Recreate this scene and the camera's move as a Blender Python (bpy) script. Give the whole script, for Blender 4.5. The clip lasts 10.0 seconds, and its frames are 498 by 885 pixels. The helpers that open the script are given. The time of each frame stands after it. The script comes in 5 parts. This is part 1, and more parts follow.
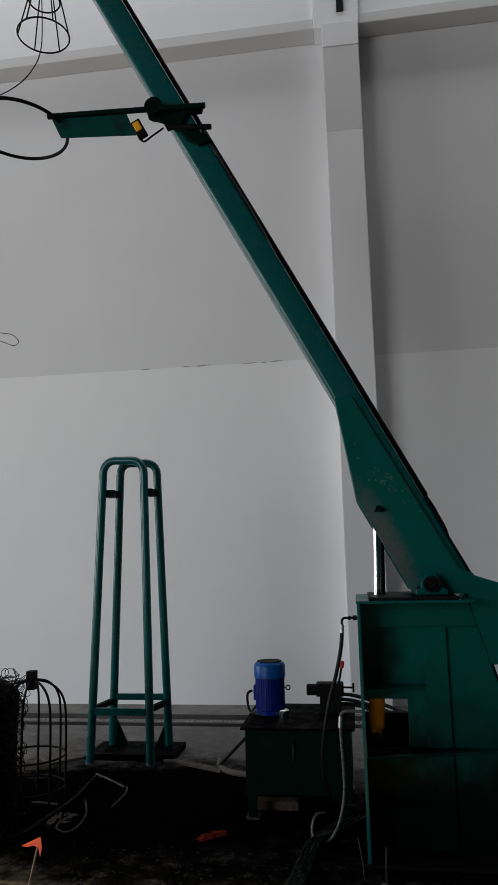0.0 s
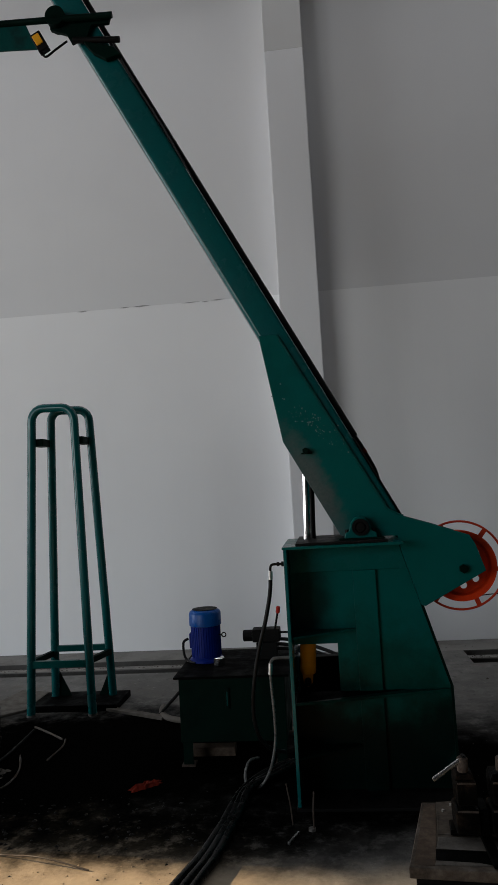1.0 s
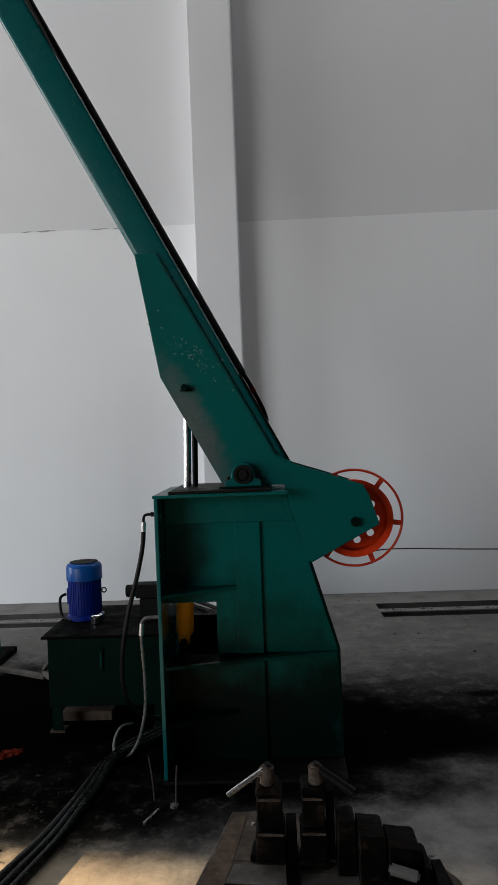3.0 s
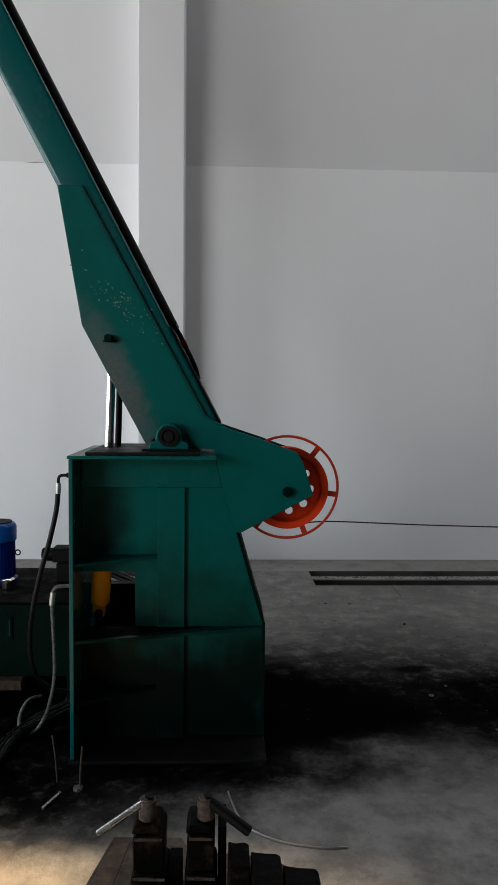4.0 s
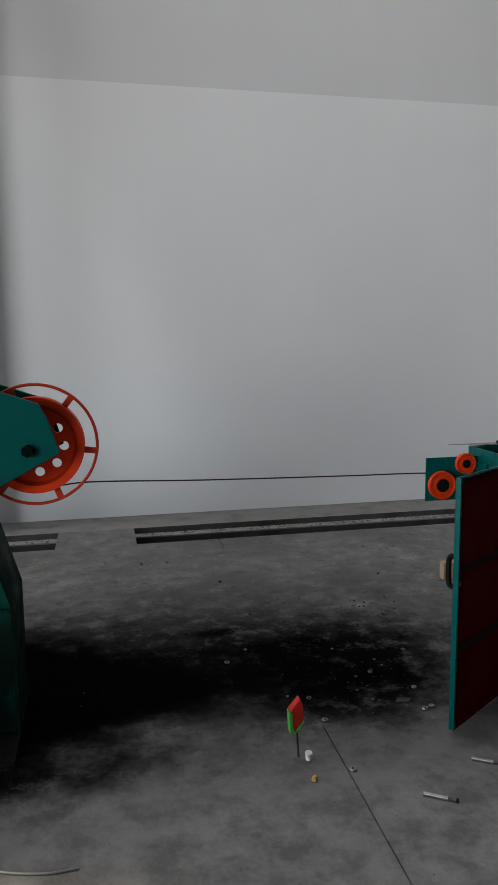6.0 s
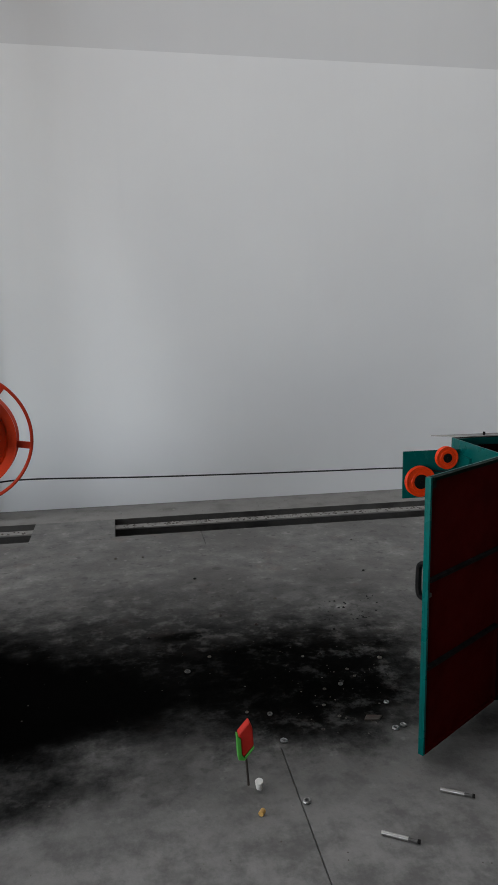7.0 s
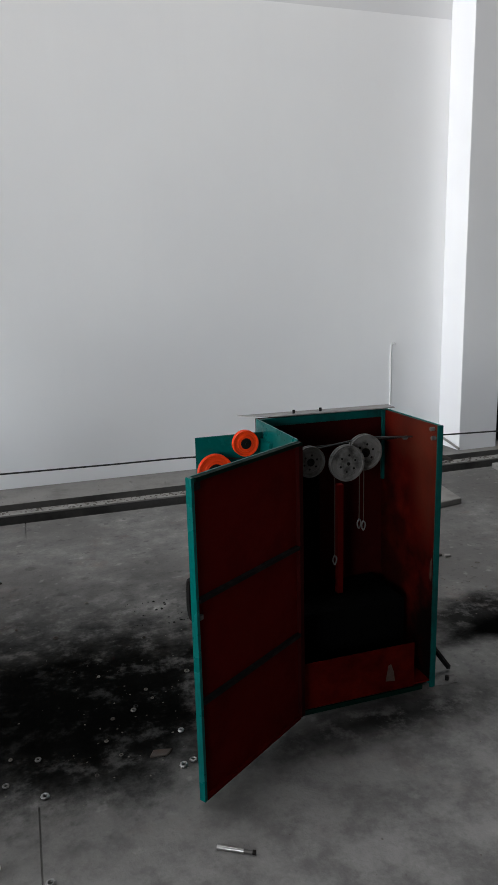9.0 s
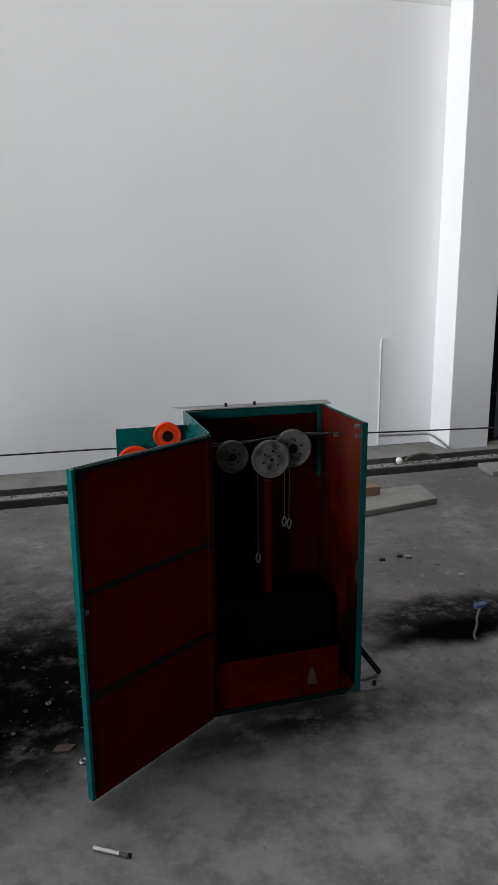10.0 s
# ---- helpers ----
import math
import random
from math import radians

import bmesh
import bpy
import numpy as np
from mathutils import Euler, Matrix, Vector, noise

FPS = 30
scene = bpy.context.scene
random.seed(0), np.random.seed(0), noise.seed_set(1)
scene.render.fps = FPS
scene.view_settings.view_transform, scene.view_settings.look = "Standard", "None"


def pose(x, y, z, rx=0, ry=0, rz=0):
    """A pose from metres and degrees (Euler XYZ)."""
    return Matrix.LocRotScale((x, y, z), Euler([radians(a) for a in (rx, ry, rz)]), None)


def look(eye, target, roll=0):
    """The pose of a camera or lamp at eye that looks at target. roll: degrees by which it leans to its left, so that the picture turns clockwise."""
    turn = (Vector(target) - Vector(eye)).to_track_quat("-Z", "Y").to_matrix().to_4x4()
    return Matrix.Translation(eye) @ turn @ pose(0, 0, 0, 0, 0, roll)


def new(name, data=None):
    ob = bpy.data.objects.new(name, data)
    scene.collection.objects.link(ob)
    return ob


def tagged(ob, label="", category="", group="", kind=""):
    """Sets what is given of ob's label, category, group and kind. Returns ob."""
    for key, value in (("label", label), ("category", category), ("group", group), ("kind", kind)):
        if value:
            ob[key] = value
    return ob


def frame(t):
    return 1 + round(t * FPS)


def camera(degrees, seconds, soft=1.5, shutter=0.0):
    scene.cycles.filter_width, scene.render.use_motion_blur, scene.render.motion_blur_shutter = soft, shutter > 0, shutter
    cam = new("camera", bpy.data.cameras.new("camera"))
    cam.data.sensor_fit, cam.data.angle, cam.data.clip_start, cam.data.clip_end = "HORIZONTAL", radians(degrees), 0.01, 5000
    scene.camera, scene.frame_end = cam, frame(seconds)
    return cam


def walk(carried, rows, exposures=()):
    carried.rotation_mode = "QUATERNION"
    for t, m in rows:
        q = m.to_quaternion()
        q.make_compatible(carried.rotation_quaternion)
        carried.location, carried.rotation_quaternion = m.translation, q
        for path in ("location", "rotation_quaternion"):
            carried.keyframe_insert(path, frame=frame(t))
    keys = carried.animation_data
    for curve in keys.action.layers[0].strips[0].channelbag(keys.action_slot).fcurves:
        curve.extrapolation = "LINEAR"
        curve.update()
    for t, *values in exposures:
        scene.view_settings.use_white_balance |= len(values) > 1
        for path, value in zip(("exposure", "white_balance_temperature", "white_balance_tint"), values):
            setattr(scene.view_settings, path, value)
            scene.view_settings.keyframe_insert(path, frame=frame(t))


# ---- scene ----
cam = camera(38.5, 10.0)
PATH = [
    (0, (0.695, 1.061, 1.648), (0.409, 3.018, 1.949), -1.4),
    (0.5, (0.854, 1.13, 1.662), (0.584, 3.093, 1.931), -2.4),
    (1, (0.93, 1.298, 1.669), (0.723, 3.282, 1.805), -3.3),
    (1.5, (0.941, 1.42, 1.637), (0.83, 3.416, 1.71), -1.4),
    (2, (0.959, 1.573, 1.628), (0.966, 3.573, 1.659), -3.5),
    (2.2, (1.048, 1.57, 1.642), (1.002, 3.566, 1.763), -3.1),
    (3.3, (1.273, 1.857, 1.611), (1.197, 3.854, 1.543), -1.6),
    (3.5, (1.285, 1.881, 1.623), (1.248, 3.879, 1.535), 0.2),
    (4, (1.331, 2.048, 1.626), (1.41, 4.042, 1.494), 0.6),
    (4.5, (1.384, 2.134, 1.622), (1.437, 4.126, 1.455), -1.3),
    (5, (1.595, 2.223, 1.618), (1.627, 4.215, 1.435), -2.5),
    (5.5, (1.786, 2.323, 1.612), (2.016, 4.298, 1.399), -3.1),
    (6, (1.924, 2.455, 1.592), (2.324, 4.395, 1.313), -0.6),
    (6.2, (1.954, 2.533, 1.59), (2.417, 4.459, 1.31), 2.2),
    (7.3, (2.382, 2.73, 1.599), (2.712, 4.673, 1.258), -1.5),
    (7.5, (2.485, 2.754, 1.604), (2.842, 4.692, 1.258), -1.4),
    (8, (2.628, 2.841, 1.578), (3.079, 4.752, 1.199), -2.7),
    (8.5, (2.737, 2.999, 1.582), (3.32, 4.868, 1.171), 0.2),
    (9, (2.823, 3.061, 1.587), (3.435, 4.915, 1.154), -1.5),
    (9.5, (3.009, 3.07, 1.573), (3.543, 4.942, 1.114), -1.3),
    (10, (3.218, 3.008, 1.567), (3.755, 4.881, 1.117), -0.5),
]
EXPOSURE = [(0.0, 1.28), (0.5, 1.14), (1.0, 1.18), (1.5, 1.23), (2.0, 1.44), (3.4, 1.92), (4.5, 2.09), (5.5, 2.17), (6.0, 2.22), (7.5, 2.57), (8.5, 2.72), (10.0, 2.77)]
walk(cam, [(t, look(eye, target, roll)) for t, eye, target, roll in PATH], EXPOSURE)

# ---- light ----
world = bpy.data.worlds.new("world")
scene.world = world
world.use_nodes = True
wn = world.node_tree
sky = wn.nodes.new("ShaderNodeTexSky")
sky.sky_type, sky.sun_disc = "NISHITA", False
SUN_EL, SUN_AZ = 18.0, 277.5   # height and compass bearing of the sun (y is north)
sky.sun_elevation, sky.sun_rotation = radians(SUN_EL), radians(SUN_AZ)
wn.links.new(sky.outputs["Color"], wn.nodes["Background"].inputs["Color"])
wn.nodes["Background"].inputs["Strength"].default_value = 0.1


def sun_lamp(strength, angle):
    d = bpy.data.lights.new("sun", "SUN")
    d.energy, d.angle, d.color = strength, radians(angle), (1.0, 0.74, 0.45)
    ob = new("sun", d)
    e, a = radians(SUN_EL), radians(SUN_AZ)
    from_dir = Vector((math.sin(a) * math.cos(e), math.cos(a) * math.cos(e), math.sin(e)))
    ob.matrix_world = look(from_dir * 30, (0, 0, 0))
    return ob


def area_lamp(name, at, toward, sx, sy, watts, color):
    d = bpy.data.lights.new(name, "AREA")
    d.shape, d.size, d.size_y, d.energy, d.color = "RECTANGLE", sx, sy, watts, color
    ob = new(name, d)
    ob.matrix_world = look(at, toward)
    return ob


sun_lamp(5.0, 0.8)
# sky light in the west gateway, the south-west opening and the roof light
area_lamp("gateway_sky", (-20.1, 3.3, 3.6), (0.0, 3.3, 3.6), 8.0, 7.0, 570.0, (0.89, 0.93, 0.985))
area_lamp("opening_sky", (-12.0, -9.1, 3.7), (-12.0, 0.0, 3.7), 12.0, 5.2, 405.0, (0.895, 0.93, 0.985))
area_lamp("rooflight_sky", (0.0, 7.9, 10.75), (0.0, 7.9, 0.0), 34.0, 1.3, 165.0, (0.93, 0.95, 0.985))

# ---- materials ----


def ramp(nt, fac, stops):
    n = nt.nodes.new("ShaderNodeValToRGB")
    els = n.color_ramp.elements
    while len(els) < len(stops):
        els.new(0.5)
    for e, (p, c) in zip(els, stops):
        e.position, e.color = p, (*c, 1.0)
    nt.links.new(fac, n.inputs["Fac"])
    return n.outputs["Color"]


def noise_tex(nt, vec, scale, detail=4.0, rough=0.55):
    n = nt.nodes.new("ShaderNodeTexNoise")
    n.inputs["Scale"].default_value, n.inputs["Detail"].default_value = scale, detail
    n.inputs["Roughness"].default_value = rough
    nt.links.new(vec, n.inputs["Vector"])
    return n.outputs["Fac"]


def mapped(nt, fac, a, b, c=0.0, d=1.0):
    n = nt.nodes.new("ShaderNodeMapRange")
    n.interpolation_type = "SMOOTHSTEP"
    for k, v in zip(("From Min", "From Max", "To Min", "To Max"), (a, b, c, d)):
        n.inputs[k].default_value = v
    nt.links.new(fac, n.inputs["Value"])
    return n.outputs["Result"]


def mix(nt, fac, a, b, mode="MIX"):
    n = nt.nodes.new("ShaderNodeMix")
    n.data_type, n.blend_type = "RGBA", mode
    for sock, v in ((n.inputs["Factor"], fac), (n.inputs["A"], a), (n.inputs["B"], b)):
        if hasattr(v, "is_output"):
            nt.links.new(v, sock)
        elif isinstance(v, (int, float)):
            sock.default_value = v
        else:
            sock.default_value = (*v, 1.0)
    return n.outputs["Result"]


def math_node(nt, op, a, b=0.0):
    n = nt.nodes.new("ShaderNodeMath")
    n.operation = op
    for sock, v in zip(n.inputs, (a, b)):
        if hasattr(v, "is_output"):
            nt.links.new(v, sock)
        else:
            sock.default_value = v
    return n.outputs["Value"]


def blank(name):
    m = bpy.data.materials.new(name)
    m.use_nodes = True
    nt = m.node_tree
    bsdf = nt.nodes["Principled BSDF"]
    pos = nt.nodes.new("ShaderNodeNewGeometry").outputs["Position"]
    return m, nt, bsdf, pos


def bump(nt, bsdf, height, strength, dist):
    n = nt.nodes.new("ShaderNodeBump")
    n.inputs["Strength"].default_value, n.inputs["Distance"].default_value = strength, dist
    nt.links.new(height, n.inputs["Height"])
    nt.links.new(n.outputs["Normal"], bsdf.inputs["Normal"])


def paint(name, base, rough=0.45, metal=0.0, grime=(0.05, 0.045, 0.04), wear=0.25, scale=6.0, relief=0.15, spec=0.5):
    """A painted or plain surface: base colour with broad grime, fine speckle and slight relief."""
    m, nt, bsdf, pos = blank(name)
    broad = noise_tex(nt, pos, scale, 5.0, 0.6)
    fine = noise_tex(nt, pos, scale * 14, 3.0, 0.6)
    c = mix(nt, mapped(nt, broad, 0.45, 0.75, 0.0, wear), base, grime)
    c = mix(nt, mapped(nt, fine, 0.2, 0.8, 0.0, 0.35), c, tuple(x * 0.6 for x in base))
    nt.links.new(c, bsdf.inputs["Base Color"])
    nt.links.new(mapped(nt, broad, 0.3, 0.7, rough * 0.8, min(1.0, rough * 1.35)), bsdf.inputs["Roughness"])
    bsdf.inputs["Metallic"].default_value = metal
    bsdf.inputs["Specular IOR Level"].default_value = spec
    bump(nt, bsdf, fine, relief, 0.003)
    return m


def plaster(name, base, tone):
    """Rolled white wall paint on plaster: cloudy tone, faint vertical streaks, fine roller relief."""
    m, nt, bsdf, pos = blank(name)
    cloud = noise_tex(nt, pos, 0.5, 4.0, 0.6)
    mp = nt.nodes.new("ShaderNodeMapping")
    mp.inputs["Scale"].default_value = (5.0, 5.0, 0.35)
    nt.links.new(pos, mp.inputs["Vector"])
    streak = noise_tex(nt, mp.outputs["Vector"], 1.0, 4.0, 0.6)
    fine = noise_tex(nt, pos, 60.0, 3.0, 0.6)
    c = mix(nt, mapped(nt, cloud, 0.3, 0.7, 0.0, 0.8), base, tone)
    c = mix(nt, mapped(nt, streak, 0.5, 0.75, 0.0, 0.1), c, tuple(x * 0.93 for x in tone))
    nt.links.new(c, bsdf.inputs["Base Color"])
    bsdf.inputs["Roughness"].default_value = 0.85
    bsdf.inputs["Specular IOR Level"].default_value = 0.25
    bump(nt, bsdf, mix(nt, 0.35, fine, noise_tex(nt, pos, 5.0, 3.0)), 0.12, 0.004)
    return m


def ellipse_mask(nt, pos, warp, cx, cy, rx, ry, soft):
    mp = nt.nodes.new("ShaderNodeMapping")
    mp.vector_type = "TEXTURE"
    mp.inputs["Location"].default_value = (cx, cy, 0)
    mp.inputs["Scale"].default_value = (rx, ry, 1000.0)
    nt.links.new(pos, mp.inputs["Vector"])
    ln = nt.nodes.new("ShaderNodeVectorMath")
    ln.operation = "LENGTH"
    nt.links.new(mp.outputs["Vector"], ln.inputs[0])
    d = math_node(nt, "ADD", ln.outputs["Value"], math_node(nt, "MULTIPLY", math_node(nt, "SUBTRACT", warp, 0.5), 1.6))
    return mapped(nt, d, 1.0 - soft, 1.0 + soft, 1.0, 0.0)


def concrete_floor():
    m, nt, bsdf, pos = blank("floor_concrete")
    big = noise_tex(nt, pos, 0.9, 6.0, 0.62)
    mid = noise_tex(nt, pos, 6.0, 9.0, 0.7)
    fine = noise_tex(nt, pos, 45.0, 4.0, 0.65)
    c = ramp(nt, mid, [(0.33, (0.075, 0.073, 0.07)), (0.43, (0.112, 0.109, 0.105)), (0.53, (0.143, 0.139, 0.132)), (0.62, (0.176, 0.171, 0.163)), (0.72, (0.264, 0.256, 0.246))])
    c = mix(nt, mapped(nt, big, 0.42, 0.64, 0.0, 0.6), c, (0.077, 0.073, 0.069))
    # old rust and paint rubbed into the concrete, pale scraped spots and dark drips
    rusty_patch = noise_tex(nt, pos, 2.3, 6.0, 0.7)
    c = mix(nt, mapped(nt, rusty_patch, 0.56, 0.72, 0.0, 0.4), c, (0.13, 0.085, 0.07))
    blot = noise_tex(nt, pos, 14.0, 3.0, 0.5)
    c = mix(nt, mapped(nt, blot, 0.60, 0.70, 0.0, 0.5), c, (0.05, 0.048, 0.046))
    c = mix(nt, mapped(nt, blot, 0.26, 0.38, 0.45, 0.0), c, (0.24, 0.233, 0.222))
    c = mix(nt, mapped(nt, fine, 0.55, 0.8, 0.0, 0.6), c, (0.04, 0.039, 0.038))
    # sandy grit on the south-west part of the floor
    sep = nt.nodes.new("ShaderNodeSeparateXYZ")
    nt.links.new(pos, sep.inputs["Vector"])
    slope = math_node(nt, "ADD", sep.outputs["Y"], math_node(nt, "MULTIPLY", sep.outputs["X"], 0.9))
    south = mapped(nt, math_node(nt, "ADD", slope, math_node(nt, "MULTIPLY", big, 1.2)), 5.1, 6.0, 0.9, 0.0)
    c = mix(nt, south, c, mix(nt, mid, (0.2, 0.16, 0.115), (0.52, 0.42, 0.3)))
    # paler concrete in front of the cabinet and further west
    c = mix(nt, math_node(nt, "MULTIPLY", ellipse_mask(nt, pos, mid, 4.0, 4.2, 1.5, 0.85, 0.5), 0.6), c, mix(nt, mapped(nt, mid, 0.36, 0.64), (0.105, 0.102, 0.098), (0.25, 0.243, 0.234)))
    c = mix(nt, math_node(nt, "MULTIPLY", ellipse_mask(nt, pos, mid, 2.2, 4.4, 1.1, 0.5, 0.6), 0.55), c, mix(nt, mapped(nt, mid, 0.36, 0.64), (0.12, 0.117, 0.112), (0.26, 0.253, 0.244)))
    # one black for oil stains and for shadows painted on the floor
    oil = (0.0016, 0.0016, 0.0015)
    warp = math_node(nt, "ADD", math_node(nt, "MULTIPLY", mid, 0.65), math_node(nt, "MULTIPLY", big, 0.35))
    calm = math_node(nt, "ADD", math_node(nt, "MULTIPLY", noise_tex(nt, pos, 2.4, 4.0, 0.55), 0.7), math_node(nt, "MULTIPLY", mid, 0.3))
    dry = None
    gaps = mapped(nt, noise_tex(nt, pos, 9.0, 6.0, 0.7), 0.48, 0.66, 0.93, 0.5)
    for cx, cy, rx, ry, soft, depth in OIL_AND_SHADE:
        dark_mask = ellipse_mask(nt, pos, calm if depth < 0.9 or depth == 1.0 and cx > 1.4 else warp, cx, cy, rx, ry, soft)
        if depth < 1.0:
            dark_mask = math_node(nt, "MULTIPLY", math_node(nt, "MULTIPLY", dark_mask, gaps), depth)
        c = mix(nt, dark_mask, c, oil)
        left = math_node(nt, "SUBTRACT", 1.0, dark_mask)
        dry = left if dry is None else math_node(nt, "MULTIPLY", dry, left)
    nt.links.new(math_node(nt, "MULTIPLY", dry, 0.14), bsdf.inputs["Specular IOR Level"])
    nt.links.new(c, bsdf.inputs["Base Color"])
    nt.links.new(mapped(nt, mid, 0.3, 0.7, 0.6, 0.9), bsdf.inputs["Roughness"])
    bump(nt, bsdf, mix(nt, 0.5, mid, fine), 0.5, 0.008)
    return m


# oil stains and painted shadows: centre x, y, half widths, softness, depth (1: solid, less: broken up)
# around (3, 5.5) real oil; by machine, cabinet and west side painted shadow
OIL_AND_SHADE = [(1.3, 5.0, 0.9, 0.12, 0.8, 0.99), (2.1, 5.62, 0.85, 0.34, 0.75, 1.0), (2.35, 5.78, 1.35, 0.52, 0.7, 0.99), (1.5, 5.72, 0.80, 0.62, 0.4, 1.0), (2.2, 6.30, 1.5, 0.55, 0.95, 0.7), (3.05, 5.68, 0.55, 0.45, 0.5, 0.99), (3.0, 5.42, 0.45, 0.36, 0.5, 0.99), (2.5, 6.18, 0.13, 0.06, 0.5, 0.99), (2.85, 5.95, 0.2, 0.06, 0.6, 0.99), (5.0, 5.75, 0.5, 0.2, 0.5, 0.99), (4.9, 5.6, 0.35, 0.12, 0.4, 1.0), (4.0, 5.15, 0.5, 0.12, 0.9, 0.99), (-0.8, 5.95, 2.1, 1.1, 0.35, 1.0), (0.0, 5.2, 1.7, 0.40, 0.5, 0.985), (1.1, 5.5, 0.8, 0.5, 0.4, 1.0), (-0.1, 4.84, 1.25, 0.27, 0.55, 0.96), (0.75, 4.78, 0.5, 0.24, 0.8, 0.75)]
M_FLOOR = concrete_floor()
M_TRENCH = paint("trench_concrete", (0.075, 0.072, 0.068), 0.9, 0, (0.02, 0.019, 0.018), 0.7, 3.0, 0.5, 0.2)
M_SLAB = paint("slab_concrete", (0.22, 0.212, 0.198), 0.9, 0, (0.12, 0.11, 0.1), 0.6, 5.0, 0.5, 0.3)
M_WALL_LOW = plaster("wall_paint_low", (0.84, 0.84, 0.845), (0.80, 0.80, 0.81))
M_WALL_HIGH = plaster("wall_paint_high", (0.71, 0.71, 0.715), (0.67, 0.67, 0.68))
M_COLUMN = plaster("column_paint", (0.76, 0.76, 0.77), (0.71, 0.71, 0.725))
M_COLUMN_BAND = plaster("column_band_paint", (0.62, 0.615, 0.61), (0.58, 0.575, 0.57))
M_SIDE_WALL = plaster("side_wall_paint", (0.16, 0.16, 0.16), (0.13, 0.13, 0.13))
M_ROOFLIGHT = paint("rooflight_sheet", (0.7, 0.72, 0.7), 0.5, 0, (0.5, 0.5, 0.5), 0.3, 1.0, 0.1)
M_CEIL = paint("ceiling_sheet", (0.12, 0.122, 0.125), 0.6, 0, (0.3, 0.3, 0.3), 0.4, 1.0, 0.1)
M_GREEN = paint("green_paint", (0.0001, 0.084, 0.077), 0.27, 0.0, (0.0003, 0.047, 0.043), 0.4, 5.0, 0.06, 0.14)

M_GREEN_GLOSS = paint("glossy_green_paint", (0.0001, 0.080, 0.082), 0.22, 0.0, (0.0003, 0.047, 0.048), 0.35, 5.0, 0.05, 0.32)


SHADE_BLACK = (0.0005, 0.004, 0.003)


def shaded_green_paint():
    """Green paint with shade low down and beside the flange put into its colour."""
    m, nt, bsdf, pos = blank("green_paint_shaded")
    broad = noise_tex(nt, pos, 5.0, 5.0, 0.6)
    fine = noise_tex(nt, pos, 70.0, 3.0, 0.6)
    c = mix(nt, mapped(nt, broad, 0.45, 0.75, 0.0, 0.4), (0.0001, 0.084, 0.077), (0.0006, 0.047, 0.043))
    shade_noise = noise_tex(nt, pos, 3.2, 7.0, 0.66)
    shade_green = (0.0006, 0.024, 0.015)
    # patches of painted shade: x, z, half widths, strength, tint
    for x, z, rx, rz, k, tint in ((1.10, 0.36, 0.75, 0.46, 0.75, shade_green), (0.80, 0.24, 0.34, 0.38, 0.95, SHADE_BLACK), (1.12, 0.10, 0.6, 0.28, 0.93, SHADE_BLACK), (0.78, 1.0, 0.12, 0.2, 0.6, SHADE_BLACK), (1.38, 0.20, 0.32, 0.30, 0.85, SHADE_BLACK)):
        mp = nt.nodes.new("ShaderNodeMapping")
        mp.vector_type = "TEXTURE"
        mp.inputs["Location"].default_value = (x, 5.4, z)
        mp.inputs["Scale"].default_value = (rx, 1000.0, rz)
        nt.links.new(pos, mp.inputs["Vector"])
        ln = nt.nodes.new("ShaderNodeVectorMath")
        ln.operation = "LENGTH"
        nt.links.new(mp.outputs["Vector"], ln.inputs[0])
        edge = math_node(nt, "ADD", ln.outputs["Value"], math_node(nt, "MULTIPLY", math_node(nt, "SUBTRACT", shade_noise, 0.5), 2.4))
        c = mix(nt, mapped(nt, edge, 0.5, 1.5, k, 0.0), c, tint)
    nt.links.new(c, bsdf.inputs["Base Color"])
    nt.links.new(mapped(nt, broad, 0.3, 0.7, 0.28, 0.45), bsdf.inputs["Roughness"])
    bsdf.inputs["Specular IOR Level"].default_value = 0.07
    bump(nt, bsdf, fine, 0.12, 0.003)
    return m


M_GREEN_SHADED = shaded_green_paint()
# grimy dark green; on the end flange it also carries painted shade
M_GREEN_DARK = paint("green_paint_worn_shaded", (0.0004, 0.009, 0.0062), 0.55, 0.0, (0.0015, 0.002, 0.002), 0.5, 6.0, 0.2, 0.04)
M_RED = paint("red_primer", (0.06, 0.0012, 0.0008), 0.7, 0.0, (0.018, 0.0015, 0.001), 0.5, 5.0, 0.2, 0.04)
M_ORANGE = paint("orange_paint", (0.68, 0.042, 0.004), 0.4, 0.0, (0.25, 0.02, 0.006), 0.35, 12.0, 0.1, 0.2)
M_ORANGE_RED = paint("red_orange_paint", (0.5, 0.035, 0.008), 0.4, 0.0, (0.15, 0.02, 0.01), 0.35, 12.0, 0.1, 0.25)
M_YELLOW = paint("yellow_paint", (0.88, 0.40, 0.008), 0.4, 0.0, (0.35, 0.17, 0.02), 0.3, 10.0, 0.1, 0.3)
M_BLUE = paint("blue_paint", (0.0005, 0.012, 0.15), 0.35, 0.0, (0.002, 0.008, 0.05), 0.3, 14.0, 0.1, 0.15)
M_BLUE_DULL = paint("faded_blue_plastic", (0.06, 0.08, 0.14), 0.6, 0.0, (0.03, 0.035, 0.05), 0.5, 30.0, 0.1, 0.2)
M_BLUE_LIGHT = paint("light_blue_paint", (0.0005, 0.06, 0.26), 0.3, 0.0, (0.001, 0.025, 0.09), 0.3, 14.0, 0.1, 0.2)
M_BLACK = paint("black_iron", (0.003, 0.003, 0.003), 0.6, 0.0, (0.007, 0.006, 0.0055), 0.4, 10.0, 0.2, 0.12)
M_RUBBER = paint("black_rubber", (0.0025, 0.0025, 0.0025), 0.4, 0.0, (0.005, 0.005, 0.005), 0.4, 12.0, 0.2, 0.15)
